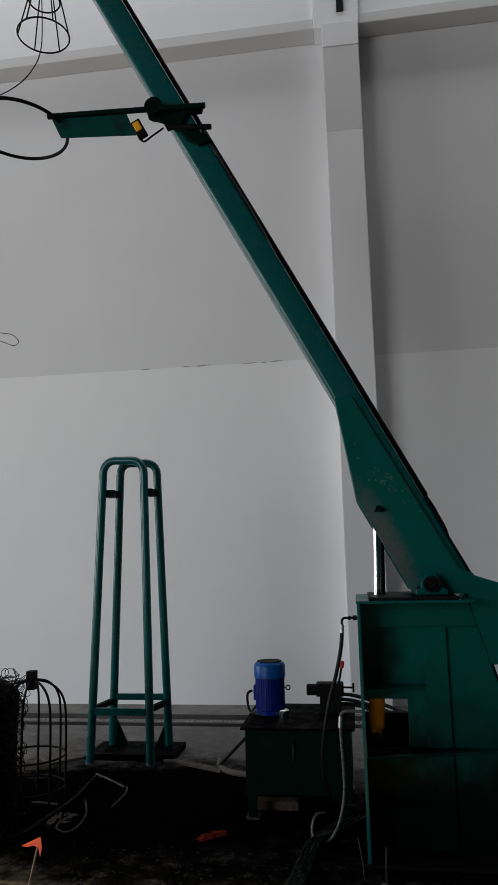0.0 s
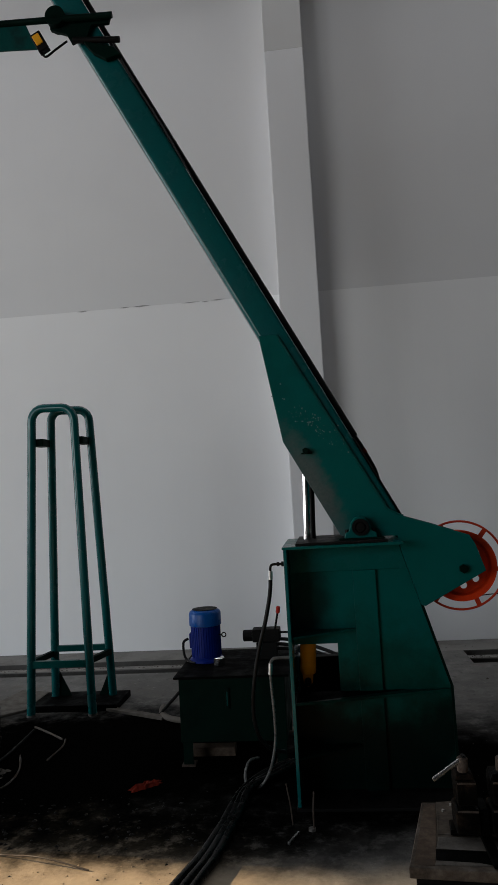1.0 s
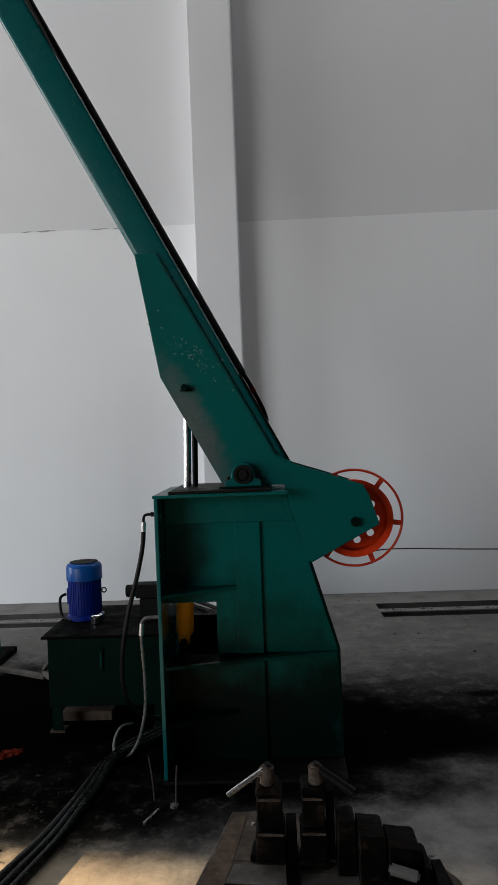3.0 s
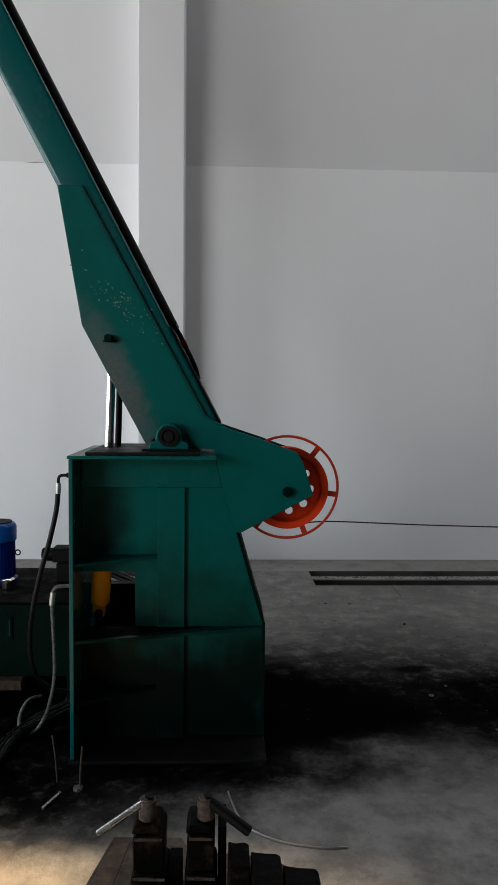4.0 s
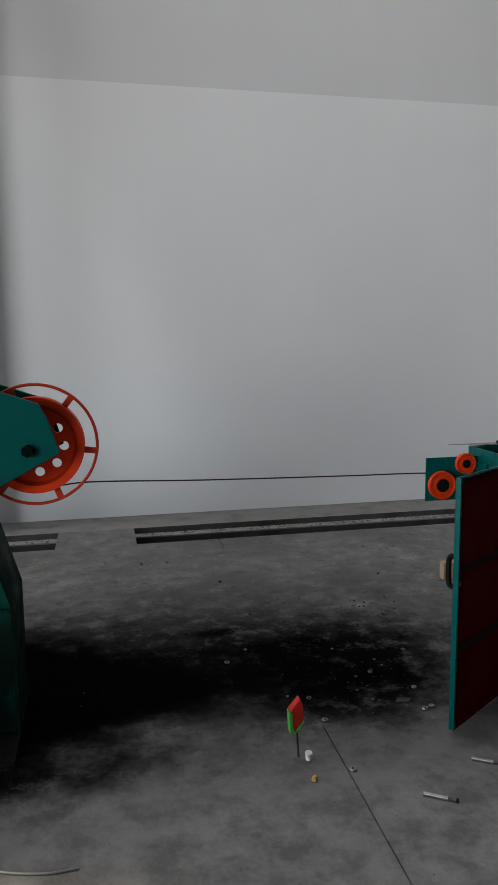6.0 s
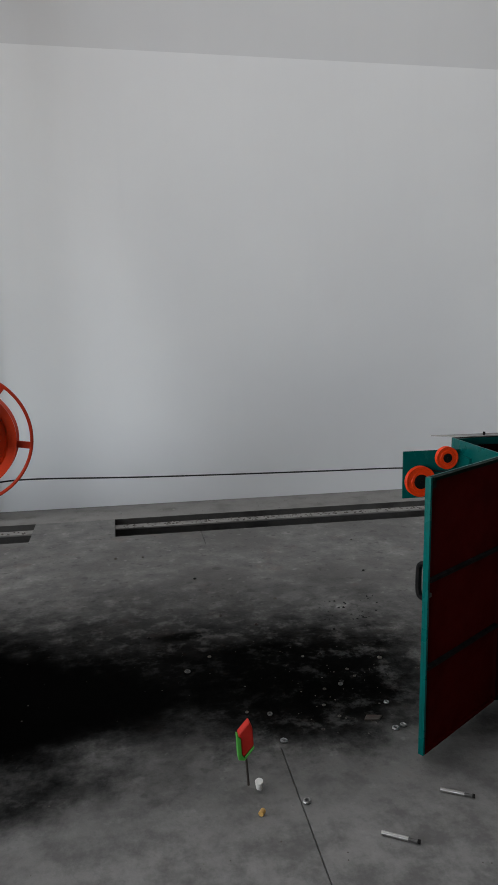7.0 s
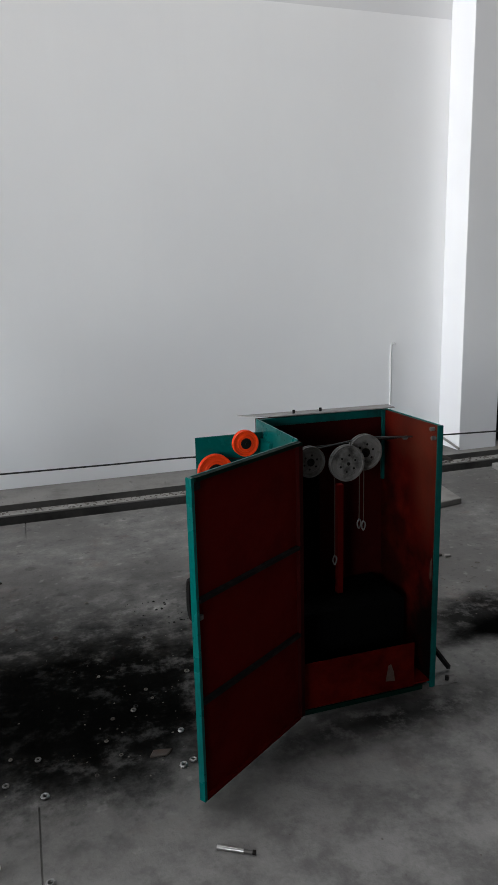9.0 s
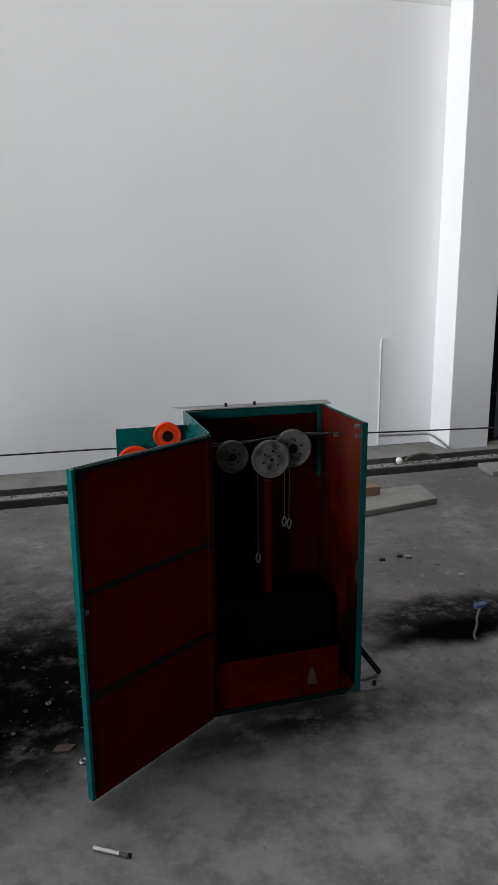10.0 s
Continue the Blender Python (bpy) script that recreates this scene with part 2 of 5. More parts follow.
M_HOSE = paint("oily_black_hose", (0.001, 0.001, 0.001), 0.25, 0.0, (0.002, 0.002, 0.002), 0.4, 12.0, 0.25, 0.16)
M_STEEL = paint("bare_steel", (0.45, 0.44, 0.42), 0.35, 1.0, (0.2, 0.17, 0.14), 0.4, 10.0, 0.1)
M_CHROME = paint("chrome", (0.8, 0.8, 0.8), 0.12, 1.0, (0.6, 0.6, 0.6), 0.1, 10.0, 0.0)
M_RUST = paint("rusty_steel", (0.03, 0.022, 0.017), 0.65, 0.2, (0.06, 0.03, 0.015), 0.6, 14.0, 0.5)
M_DARK_STEEL = paint("dark_steel", (0.006, 0.0055, 0.005), 0.55, 0.3, (0.014, 0.01, 0.008), 0.5, 12.0, 0.3, 0.15)


def rusty(name, scale, stops, metal=0.2, spec=0.15):
    """Oily, patchy rusted iron: hard-edged stains of several tones with grain."""
    m, nt, bsdf, pos = blank(name)
    a = noise_tex(nt, pos, scale, 7.0, 0.7)
    b = noise_tex(nt, pos, scale * 5, 4.0, 0.65)
    c = ramp(nt, math_node(nt, "ADD", math_node(nt, "MULTIPLY", a, 0.75), math_node(nt, "MULTIPLY", b, 0.25)), stops)
    nt.links.new(c, bsdf.inputs["Base Color"])
    nt.links.new(mapped(nt, a, 0.35, 0.65, 0.45, 0.85), bsdf.inputs["Roughness"])
    bsdf.inputs["Metallic"].default_value = metal
    bsdf.inputs["Specular IOR Level"].default_value = spec
    bump(nt, bsdf, b, 0.5, 0.003)
    return m


M_BLOCK = rusty("oily_rust_block", 16.0, [(0.44, (0.0012, 0.0011, 0.001)), (0.53, (0.003, 0.0024, 0.0019)), (0.60, (0.014, 0.009, 0.006)), (0.72, (0.045, 0.034, 0.027))], 0.0, 0.04)
M_BENCH = rusty("worn_bench_plate", 9.0, [(0.36, (0.02, 0.016, 0.013)), (0.46, (0.05, 0.04, 0.032)), (0.54, (0.08, 0.066, 0.054)), (0.64, (0.13, 0.118, 0.106))], 0.0, 0.06)
M_RED_WORN = rusty("worn_red_primer", 6.0, [(0.34, (0.018, 0.0008, 0.0005)), (0.5, (0.036, 0.0014, 0.0007)), (0.64, (0.058, 0.003, 0.0012)), (0.78, (0.08, 0.012, 0.005))], 0.0, 0.02)
M_SCUFF_WALL = paint("dirty_crack", (0.36, 0.36, 0.36), 0.9, 0.0, (0.2, 0.2, 0.2), 0.6, 20.0, 0.3, 0.1)
# dirty green of the cabinet edges; also the painted shade of the bar plate
M_GREEN_DIRTY_SHADED = paint("dirty_shaded_green_paint", (0.0004, 0.05, 0.046), 0.4, 0.0, (0.003, 0.012, 0.011), 0.9, 9.0, 0.2, 0.1)


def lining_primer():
    """Rubbed red primer; light near the top, shade at foot and back painted in."""
    m, nt, bsdf, pos = blank("rubbed_lit_lining_primer")
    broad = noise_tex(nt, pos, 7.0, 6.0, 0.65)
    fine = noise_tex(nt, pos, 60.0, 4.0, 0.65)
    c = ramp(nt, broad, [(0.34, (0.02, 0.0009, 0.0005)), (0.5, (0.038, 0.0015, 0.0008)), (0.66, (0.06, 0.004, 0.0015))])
    # painted light (orange) and shade (near black): y, z, half widths, strength, tint
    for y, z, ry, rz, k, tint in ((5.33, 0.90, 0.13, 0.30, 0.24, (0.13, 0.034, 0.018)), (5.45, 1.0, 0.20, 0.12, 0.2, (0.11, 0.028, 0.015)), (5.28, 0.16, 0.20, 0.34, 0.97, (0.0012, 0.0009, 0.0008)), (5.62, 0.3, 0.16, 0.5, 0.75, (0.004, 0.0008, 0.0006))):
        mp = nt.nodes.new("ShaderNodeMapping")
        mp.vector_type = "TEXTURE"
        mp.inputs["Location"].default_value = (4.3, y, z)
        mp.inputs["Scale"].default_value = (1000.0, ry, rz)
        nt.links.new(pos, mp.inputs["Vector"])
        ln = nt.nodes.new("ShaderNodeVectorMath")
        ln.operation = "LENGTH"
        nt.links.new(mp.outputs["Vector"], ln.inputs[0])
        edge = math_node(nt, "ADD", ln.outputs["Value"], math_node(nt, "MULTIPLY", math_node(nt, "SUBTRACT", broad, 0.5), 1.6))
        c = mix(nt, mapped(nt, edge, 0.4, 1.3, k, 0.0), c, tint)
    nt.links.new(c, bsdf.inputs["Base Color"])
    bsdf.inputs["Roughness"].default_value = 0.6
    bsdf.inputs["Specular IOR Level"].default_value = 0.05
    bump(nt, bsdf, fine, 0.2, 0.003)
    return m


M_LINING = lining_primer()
# darker copy of the red primer: shade inside the cabinet put into colour
M_RED_SHADED = paint("shaded_red_primer", (0.022, 0.0008, 0.0006), 0.7, 0.0, (0.006, 0.001, 0.001), 0.5, 5.0, 0.2, 0.05)
M_LEDGE = paint("pale_worn_concrete", (0.24, 0.23, 0.215), 0.9, 0.0, (0.11, 0.105, 0.1), 0.6, 7.0, 0.5, 0.2)

M_KERB = paint("kerb_concrete", (0.19, 0.183, 0.172), 0.9, 0.0, (0.09, 0.086, 0.08), 0.6, 4.0, 0.5, 0.2)
M_TAN = paint("tan_firebrick", (0.36, 0.24, 0.15), 0.9, 0.0, (0.2, 0.13, 0.08), 0.5, 25.0, 0.4, 0.2)


def scuffed_paint():
    """The boom's green paint, rubbed through to grey in one long patch beside the cylinder."""
    m, nt, bsdf, pos = blank("green_paint_scuffed")
    broad = noise_tex(nt, pos, 5.0, 5.0, 0.6)
    fine = noise_tex(nt, pos, 70.0, 3.0, 0.6)
    c = mix(nt, mapped(nt, broad, 0.45, 0.75, 0.0, 0.4), (0.0001, 0.084, 0.077), (0.0006, 0.047, 0.043))
    mp = nt.nodes.new("ShaderNodeMapping")
    mp.vector_type = "TEXTURE"
    mp.inputs["Location"].default_value = (0.873, 5.29, 1.68)
    mp.inputs["Rotation"].default_value = (0.0, radians(-26.0), 0.0)
    mp.inputs["Scale"].default_value = (0.075, 1000.0, 0.34)
    nt.links.new(pos, mp.inputs["Vector"])
    ln = nt.nodes.new("ShaderNodeVectorMath")
    ln.operation = "LENGTH"
    nt.links.new(mp.outputs["Vector"], ln.inputs[0])
    grain = math_node(nt, "ADD", math_node(nt, "MULTIPLY", noise_tex(nt, pos, 14.0, 6.0, 0.7), 1.4), math_node(nt, "MULTIPLY", fine, 0.5))
    rub = mapped(nt, math_node(nt, "ADD", ln.outputs["Value"], grain), 1.2, 2.4, 0.7, 0.0)
    c = mix(nt, rub, c, mix(nt, fine, (0.045, 0.06, 0.058), (0.15, 0.135, 0.135)))
    nt.links.new(c, bsdf.inputs["Base Color"])
    nt.links.new(mapped(nt, rub, 0.0, 0.8, 0.33, 0.8), bsdf.inputs["Roughness"])
    bsdf.inputs["Specular IOR Level"].default_value = 0.1
    bump(nt, bsdf, fine, 0.12, 0.003)
    return m


M_GREEN_SCUFFED = scuffed_paint()
M_CHIP = paint("bare_primer_chips", (0.15, 0.21, 0.2), 0.8, 0.0, (0.07, 0.12, 0.11), 0.5, 40.0, 0.1, 0.1)
M_BRAID = paint("braided_hose", (0.13, 0.13, 0.127), 0.28, 0.4, (0.015, 0.015, 0.015), 0.5, 40.0, 0.3, 0.5)
M_SCUFF_RED = paint("rubbed_primer", (0.055, 0.035, 0.027), 0.8, 0.0, (0.03, 0.012, 0.008), 0.5, 40.0, 0.2, 0.1)
M_PITCH = paint("pitch_black", (0.0009, 0.0009, 0.0009), 0.7, 0.0, (0.0015, 0.0014, 0.0013), 0.5, 10.0, 0.2, 0.03)
M_RUBBED = paint("rubbed_steel", (0.11, 0.105, 0.1), 0.6, 0.3, (0.04, 0.035, 0.03), 0.6, 22.0, 0.3, 0.2)
M_DUSTY = paint("dusty_grey_sheet", (0.22, 0.215, 0.21), 0.7, 0.0, (0.1, 0.1, 0.1), 0.5, 8.0, 0.2, 0.2)
M_WHITE_PLASTIC = paint("grey_nylon", (0.10, 0.096, 0.092), 0.45, 0.0, (0.012, 0.011, 0.010), 1.0, 22.0, 0.1, 0.25)
M_GREY_GATE = paint("gate_steel", (0.055, 0.06, 0.075), 0.5, 0.0, (0.03, 0.03, 0.035), 0.4, 3.0, 0.1)
M_CABLE = paint("steel_cable", (0.01, 0.01, 0.01), 0.5, 0.3, (0.028, 0.025, 0.022), 0.4, 30.0, 0.2)
M_SIGNAL_RED = paint("signal_red", (0.42, 0.016, 0.008), 0.55, 0.0, (0.25, 0.014, 0.01), 0.35, 20.0, 0.1, 0.25)
M_RUST_STREAK = rusty("rust_brown_streaks", 11.0, [(0.34, (0.03, 0.023, 0.018)), (0.5, (0.065, 0.047, 0.035)), (0.66, (0.12, 0.092, 0.07))], 0.0, 0.05)
M_SCREW = rusty("brown_screw_steel", 40.0, [(0.36, (0.02, 0.015, 0.012)), (0.5, (0.06, 0.045, 0.036)), (0.66, (0.11, 0.09, 0.078))], 0.1, 0.1)
M_DULL_CHROME = paint("dull_chrome", (0.5, 0.5, 0.5), 0.25, 1.0, (0.25, 0.24, 0.23), 0.5, 60.0, 0.1)
M_SAND = paint("sandy_crumbs", (0.3, 0.235, 0.165), 0.95, 0.0, (0.12, 0.09, 0.065), 0.6, 40.0, 0.4, 0.1)
M_DULL_NUT = paint("dull_zinc", (0.3, 0.295, 0.29), 0.4, 0.9, (0.1, 0.09, 0.08), 0.6, 60.0, 0.1)
M_STRIP = rusty("rubbed_grey_steel", 14.0, [(0.34, (0.03, 0.028, 0.026)), (0.46, (0.082, 0.074, 0.066)), (0.64, (0.14, 0.13, 0.12))], 0.0, 0.1)
M_PLUG = paint("yellow_plastic", (0.55, 0.33, 0.10), 0.5, 0.0, (0.3, 0.18, 0.07), 0.4, 30.0, 0.1, 0.3)
M_FLAG = paint("torn_orange_plastic", (0.9, 0.13, 0.06), 0.6, 0.0, (0.6, 0.08, 0.04), 0.2, 20.0, 0.1)
M_DARK_RED = paint("dark_red_cloth", (0.13, 0.012, 0.005), 0.9, 0.0, (0.05, 0.006, 0.004), 0.6, 30.0, 0.4, 0.1)
M_SIGNAL_GREEN = paint("signal_green", (0.05, 0.3, 0.03), 0.6, 0.0, (0.05, 0.3, 0.05), 0.2, 20.0, 0.1)
M_WHITE = paint("white_scrap", (0.75, 0.74, 0.7), 0.6, 0.0, (0.5, 0.48, 0.44), 0.3, 30.0, 0.1)
M_BRICK = paint("brick_clay", (0.2, 0.11, 0.08), 0.9, 0.0, (0.12, 0.08, 0.06), 0.5, 15.0, 0.5)
M_WOOD = paint("weathered_wood", (0.10, 0.09, 0.078), 0.8, 0.0, (0.04, 0.035, 0.03), 0.5, 14.0, 0.4, 0.2)

# ---- mesh helpers ----


def finish(name, bm, material, smooth=False):
    me = bpy.data.meshes.new(name)
    bmesh.ops.recalc_face_normals(bm, faces=bm.faces)
    bm.to_mesh(me)
    bm.free()
    me.materials.append(material)
    if smooth:
        for p in me.polygons:
            p.use_smooth = True
        me.set_sharp_from_angle(angle=radians(40))
    return me


def base_of(ob):
    while ob.parent:
        ob = ob.parent
    return ob.location


def thing(name, base, label, category, group="", kind=""):
    ob = new(name)
    ob.location = base
    ob.empty_display_size = 0.1
    return tagged(ob, label, category, group, kind)


def part(name, bm, material, parent, label="", smooth=False):
    """Links a bmesh, built in world places, as one mesh object under a thing or a part."""
    bmesh.ops.translate(bm, verts=bm.verts, vec=-Vector(base_of(parent)))
    ob = new(name, finish(name, bm, material, smooth))
    ob.parent = parent
    return tagged(ob, label)


def solo(name, bm, material, base, label, category, group="", kind="", smooth=False):
    """A thing that is one mesh."""
    bmesh.ops.translate(bm, verts=bm.verts, vec=-Vector(base))
    ob = new(name, finish(name, bm, material, smooth))
    ob.location = base
    return tagged(ob, label, category, group, kind)


def box(x0, x1, y0, y1, z0, z1, bevel=0.0, bm=None):
    out = bmesh.new()
    bmesh.ops.create_cube(out, size=1.0)
    for v in out.verts:
        v.co = ((x0 + x1) / 2 + v.co.x * (x1 - x0), (y0 + y1) / 2 + v.co.y * (y1 - y0), (z0 + z1) / 2 + v.co.z * (z1 - z0))
    if bevel:
        bmesh.ops.bevel(out, geom=out.edges[:], offset=bevel, segments=2, affect="EDGES", profile=0.6)
    return join(bm, out)


def join(bm, other):
    if bm is None:
        return other
    me = bpy.data.meshes.new("tmp")
    other.to_mesh(me)
    other.free()
    bm.from_mesh(me)
    bpy.data.meshes.remove(me)
    return bm


def prism(outline, axis, a, b, bevel=0.0, bm=None):
    """An outline of (u, v) pushed from a to b: along y with (x, z), along z with (x, y), along x with (y, z)."""
    out = bmesh.new()

    def place(u, v, w):
        return {"y": (u, w, v), "z": (u, v, w), "x": (w, u, v)}[axis]
    lo = [out.verts.new(place(u, v, a)) for u, v in outline]
    hi = [out.verts.new(place(u, v, b)) for u, v in outline]
    out.faces.new(lo)
    out.faces.new(hi[::-1])
    n = len(outline)
    for i in range(n):
        out.faces.new((lo[i], hi[i], hi[(i + 1) % n], lo[(i + 1) % n]))
    bmesh.ops.recalc_face_normals(out, faces=out.faces)
    if bevel:
        bmesh.ops.bevel(out, geom=out.edges[:], offset=bevel, segments=1, affect="EDGES")
    return join(bm, out)


def rod(p, q, r, sides=16, r2=None, bm=None, bevel=0.0):
    """A round bar from p to q."""
    p, q = Vector(p), Vector(q)
    out = bmesh.new()
    bmesh.ops.create_cone(out, cap_ends=True, segments=sides, radius1=r, radius2=r if r2 is None else r2, depth=(q - p).length)
    if bevel:
        caps = [e for e in out.edges if abs(e.verts[0].co.z - e.verts[1].co.z) < 1e-6]
        bmesh.ops.bevel(out, geom=caps, offset=bevel, segments=2, affect="EDGES")
    m = Matrix.Translation((p + q) / 2) @ (q - p).to_track_quat("Z", "Y").to_matrix().to_4x4()
    bmesh.ops.transform(out, matrix=m, verts=out.verts)
    return join(bm, out)


def smooth_line(points, steps=8, closed=False):
    """A Catmull-Rom line through the points."""
    pts = [Vector(p) for p in points]
    n = len(pts)
    out = []
    last = n if closed else n - 1
    for i in range(last):
        if closed:
            a, b, c, d = (pts[(i + k) % n] for k in (-1, 0, 1, 2))
        else:
            a, b, c, d = pts[max(i - 1, 0)], pts[i], pts[i + 1], pts[min(i + 2, n - 1)]
        for s in range(steps):
            t = s / steps
            out.append(0.5 * (2 * b + (c - a) * t + (2 * a - 5 * b + 4 * c - d) * t * t + (3 * b - a - 3 * c + d) * t ** 3))
    if not closed:
        out.append(pts[-1])
    return out


def tube(points, r, sides=10, closed=False, bm=None):
    """A round section swept along a line."""
    pts = [Vector(p) for p in points]
    n = len(pts)
    out = bmesh.new()
    rings, up = [], None
    for i in range(n):
        if closed:
            d = pts[(i + 1) % n] - pts[i - 1]
        else:
            d = pts[min(i + 1, n - 1)] - pts[max(i - 1, 0)]
        d.normalize()
        if up is None:
            up = d.orthogonal().normalized()
        up = (up - d * up.dot(d)).normalized()
        side = d.cross(up)
        rings.append([out.verts.new(pts[i] + (up * math.cos(k * math.tau / sides) + side * math.sin(k * math.tau / sides)) * r) for k in range(sides)])
    for i in range(n if closed else n - 1):
        a, b = rings[i], rings[(i + 1) % n]
        for k in range(sides):
            out.faces.new((a[k], a[(k + 1) % sides], b[(k + 1) % sides], b[k]))
    if not closed:
        out.faces.new(rings[0][::-1])
        out.faces.new(rings[-1])
    return join(bm, out)


def circle(c, r, normal, n=48):
    c, normal = Vector(c), Vector(normal).normalized()
    u = normal.orthogonal().normalized()
    v = normal.cross(u)
    return [c + (u * math.cos(i * math.tau / n) + v * math.sin(i * math.tau / n)) * r for i in range(n)]


def lathe(profile, origin, axis, segments=40, bm=None, ring=False):
    """Turns a profile of (radius, height) round an axis through origin."""
    out = bmesh.new()
    q = Vector(axis).to_track_quat("Z", "Y").to_matrix()
    rings = []
    for r, h in profile:
        rings.append([out.verts.new(Vector(origin) + q @ Vector((r * math.cos(k * math.tau / segments), r * math.sin(k * math.tau / segments), h))) for k in range(segments)])
    for a, b in zip(rings, rings[1:]):
        for k in range(segments):
            out.faces.new((a[k], a[(k + 1) % segments], b[(k + 1) % segments], b[k]))
    if ring:
        for k in range(segments):
            out.faces.new((rings[-1][k], rings[-1][(k + 1) % segments], rings[0][(k + 1) % segments], rings[0][k]))
    else:
        out.faces.new(rings[0][::-1])
        out.faces.new(rings[-1])
    return join(bm, out)


# ---- the hall ----
WALL_Y, COL_Y, SEAM_Z, BEAM_Z, ROOF_Z = 9.03, 8.68, 3.808, 7.775, 10.8
X0, X1, Y0 = -20.0, 18.0, -9.0
TR0, TR1, TRL, TRR = 8.06, 8.56, 1.52, 2.156     # drain trench: south and north edges, ends at the bridge


def floor_sheet():
    bm = bmesh.new()

    def quad(*p):
        bm.faces.new([bm.verts.new(q) for q in p])

    def joint_x(y, side):
        return 2.711 + 0.013 * y + side * 0.0028
    quad((X0, Y0, 0), (joint_x(Y0, -1), Y0, 0), (joint_x(TR0, -1), TR0, 0), (X0, TR0, 0))
    quad((joint_x(Y0, 1), Y0, 0), (X1, Y0, 0), (X1, TR0, 0), (joint_x(TR0, 1), TR0, 0))
    # saw-cut joint
    quad((joint_x(Y0, -1), Y0, 0), (joint_x(TR0, -1), TR0, 0), (joint_x(TR0, -1), TR0, -0.008), (joint_x(Y0, -1), Y0, -0.008))
    quad((joint_x(Y0, 1), Y0, 0), (joint_x(TR0, 1), TR0, 0), (joint_x(TR0, 1), TR0, -0.008), (joint_x(Y0, 1), Y0, -0.008))
    quad((joint_x(Y0, -1), Y0, -0.008), (joint_x(Y0, 1), Y0, -0.008), (joint_x(TR0, 1), TR0, -0.008), (joint_x(TR0, -1), TR0, -0.008))
    # dirt packed into the middle of the joint
    ja, jb = 5.12, 7.72
    quad((joint_x(ja, -1), ja, -0.0006), (joint_x(ja, 1), ja, -0.0006), (joint_x(jb, 1), jb, -0.0006), (joint_x(jb, -1), jb, -0.0006))
    # strip along the wall and the bridge over the trench
    quad((TRL, TR0, 0), (TRR, TR0, 0), (TRR, TR1, 0), (TRL, TR1, 0))
    return bm


solo("floor", floor_sheet(), M_FLOOR, (0, 0, 0), "grey concrete floor with stains and painted shadows, a drain trench along the wall", "floor", kind="structure")


def trench_sheet():
    bm = bmesh.new()

    def quad(*p):
        bm.faces.new([bm.verts.new(q) for q in p])
    # trench: south face, bottom, lower riser, ledge, upper riser
    for a, b in ((X0, TRL), (TRR, X1)):
        quad((a, TR0, 0), (b, TR0, 0), (b, TR0, -0.35), (a, TR0, -0.35))
        quad((a, TR0, -0.35), (b, TR0, -0.35), (b, TR1 - 0.11, -0.35), (a, TR1 - 0.11, -0.35))
        quad((a, TR1 - 0.11, -0.35), (b, TR1 - 0.11, -0.35), (b, TR1 - 0.11, -0.05), (a, TR1 - 0.11, -0.05))
        quad((a, TR1, -0.05), (b, TR1, -0.05), (b, TR1, 0), (a, TR1, 0))
    for x in (TRL, TRR):
        quad((x, TR0, 0), (x, TR1, 0), (x, TR1, -0.05), (x, TR1 - 0.11, -0.05), (x, TR1 - 0.11, -0.35), (x, TR0, -0.35))
    return bm


solo("drain_trench", trench_sheet(), M_TRENCH, (0, 0, 0), "dark concrete drain trench with a ledge", "trench", kind="structure")

for a, b in ((X0, TRL - 0.001), (TRR + 0.001, X1)):
    solo("trench_ledge", box(a, b, TR1 - 0.112, TR1 - 0.001, -0.062, -0.048, 0.003), M_LEDGE, ((a + b) / 2, TR1, -0.05), "pale worn ledge inside the drain trench", "ledge", group="trench ledges", kind="structure")
solo("wall_kerb", box(X0, X1, TR1 + 0.004, WALL_Y - 0.003, -0.2, 0.0), M_KERB, (0, 8.8, 0), "pale concrete strip between trench and wall", "kerb", kind="structure")

wall_n = thing("wall_north", (0, WALL_Y, 0), "white painted wall in two coats with a seam", "wall", kind="structure")
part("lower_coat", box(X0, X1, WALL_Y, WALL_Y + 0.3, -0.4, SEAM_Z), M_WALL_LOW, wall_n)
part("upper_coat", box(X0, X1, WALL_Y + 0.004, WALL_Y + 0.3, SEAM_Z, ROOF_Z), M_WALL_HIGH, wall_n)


rng = random.Random(33)
x = -1.75
while x < 0.3:
    w = rng.uniform(0.04, 0.22)
    z = SEAM_Z + rng.uniform(-0.012, 0.004)
    h = rng.uniform(0.003, 0.010)
    part("seam_crack", prism([(x, z), (x + w * 0.4, z - h), (x + w, z + 0.003), (x + w * 0.6, z + h)], "y", WALL_Y - 0.003, WALL_Y + 0.001), M_SCUFF_WALL, wall_n, "dark crack along the seam")
    x += w + rng.choice((0.01, 0.02, 0.35, 0.7))


def column(x0, x1, name):
    c = thing(name, ((x0 + x1) / 2, COL_Y, 0), "white plastered concrete wall column", "column", group="wall columns", kind="structure")
    part("lower_shaft", box(x0, x1, COL_Y, WALL_Y - 0.002, -0.4, 6.38, 0.008), M_COLUMN, c)
    part("band", box(x0, x1, COL_Y + 0.003, WALL_Y - 0.002, 6.382, 7.45, 0.006), M_COLUMN_BAND, c, "band of greyer plaster")
    part("head", box(x0 - 0.004, x1 + 0.004, COL_Y - 0.004, WALL_Y - 0.002, 7.452, 7.76, 0.008), M_COLUMN, c)
    part("upper_shaft", box(x0 - 0.10, x1 + 0.02, COL_Y + 0.06, WALL_Y - 0.002, 7.762, ROOF_Z - 0.01, 0.008), M_COLUMN, c)
    return c


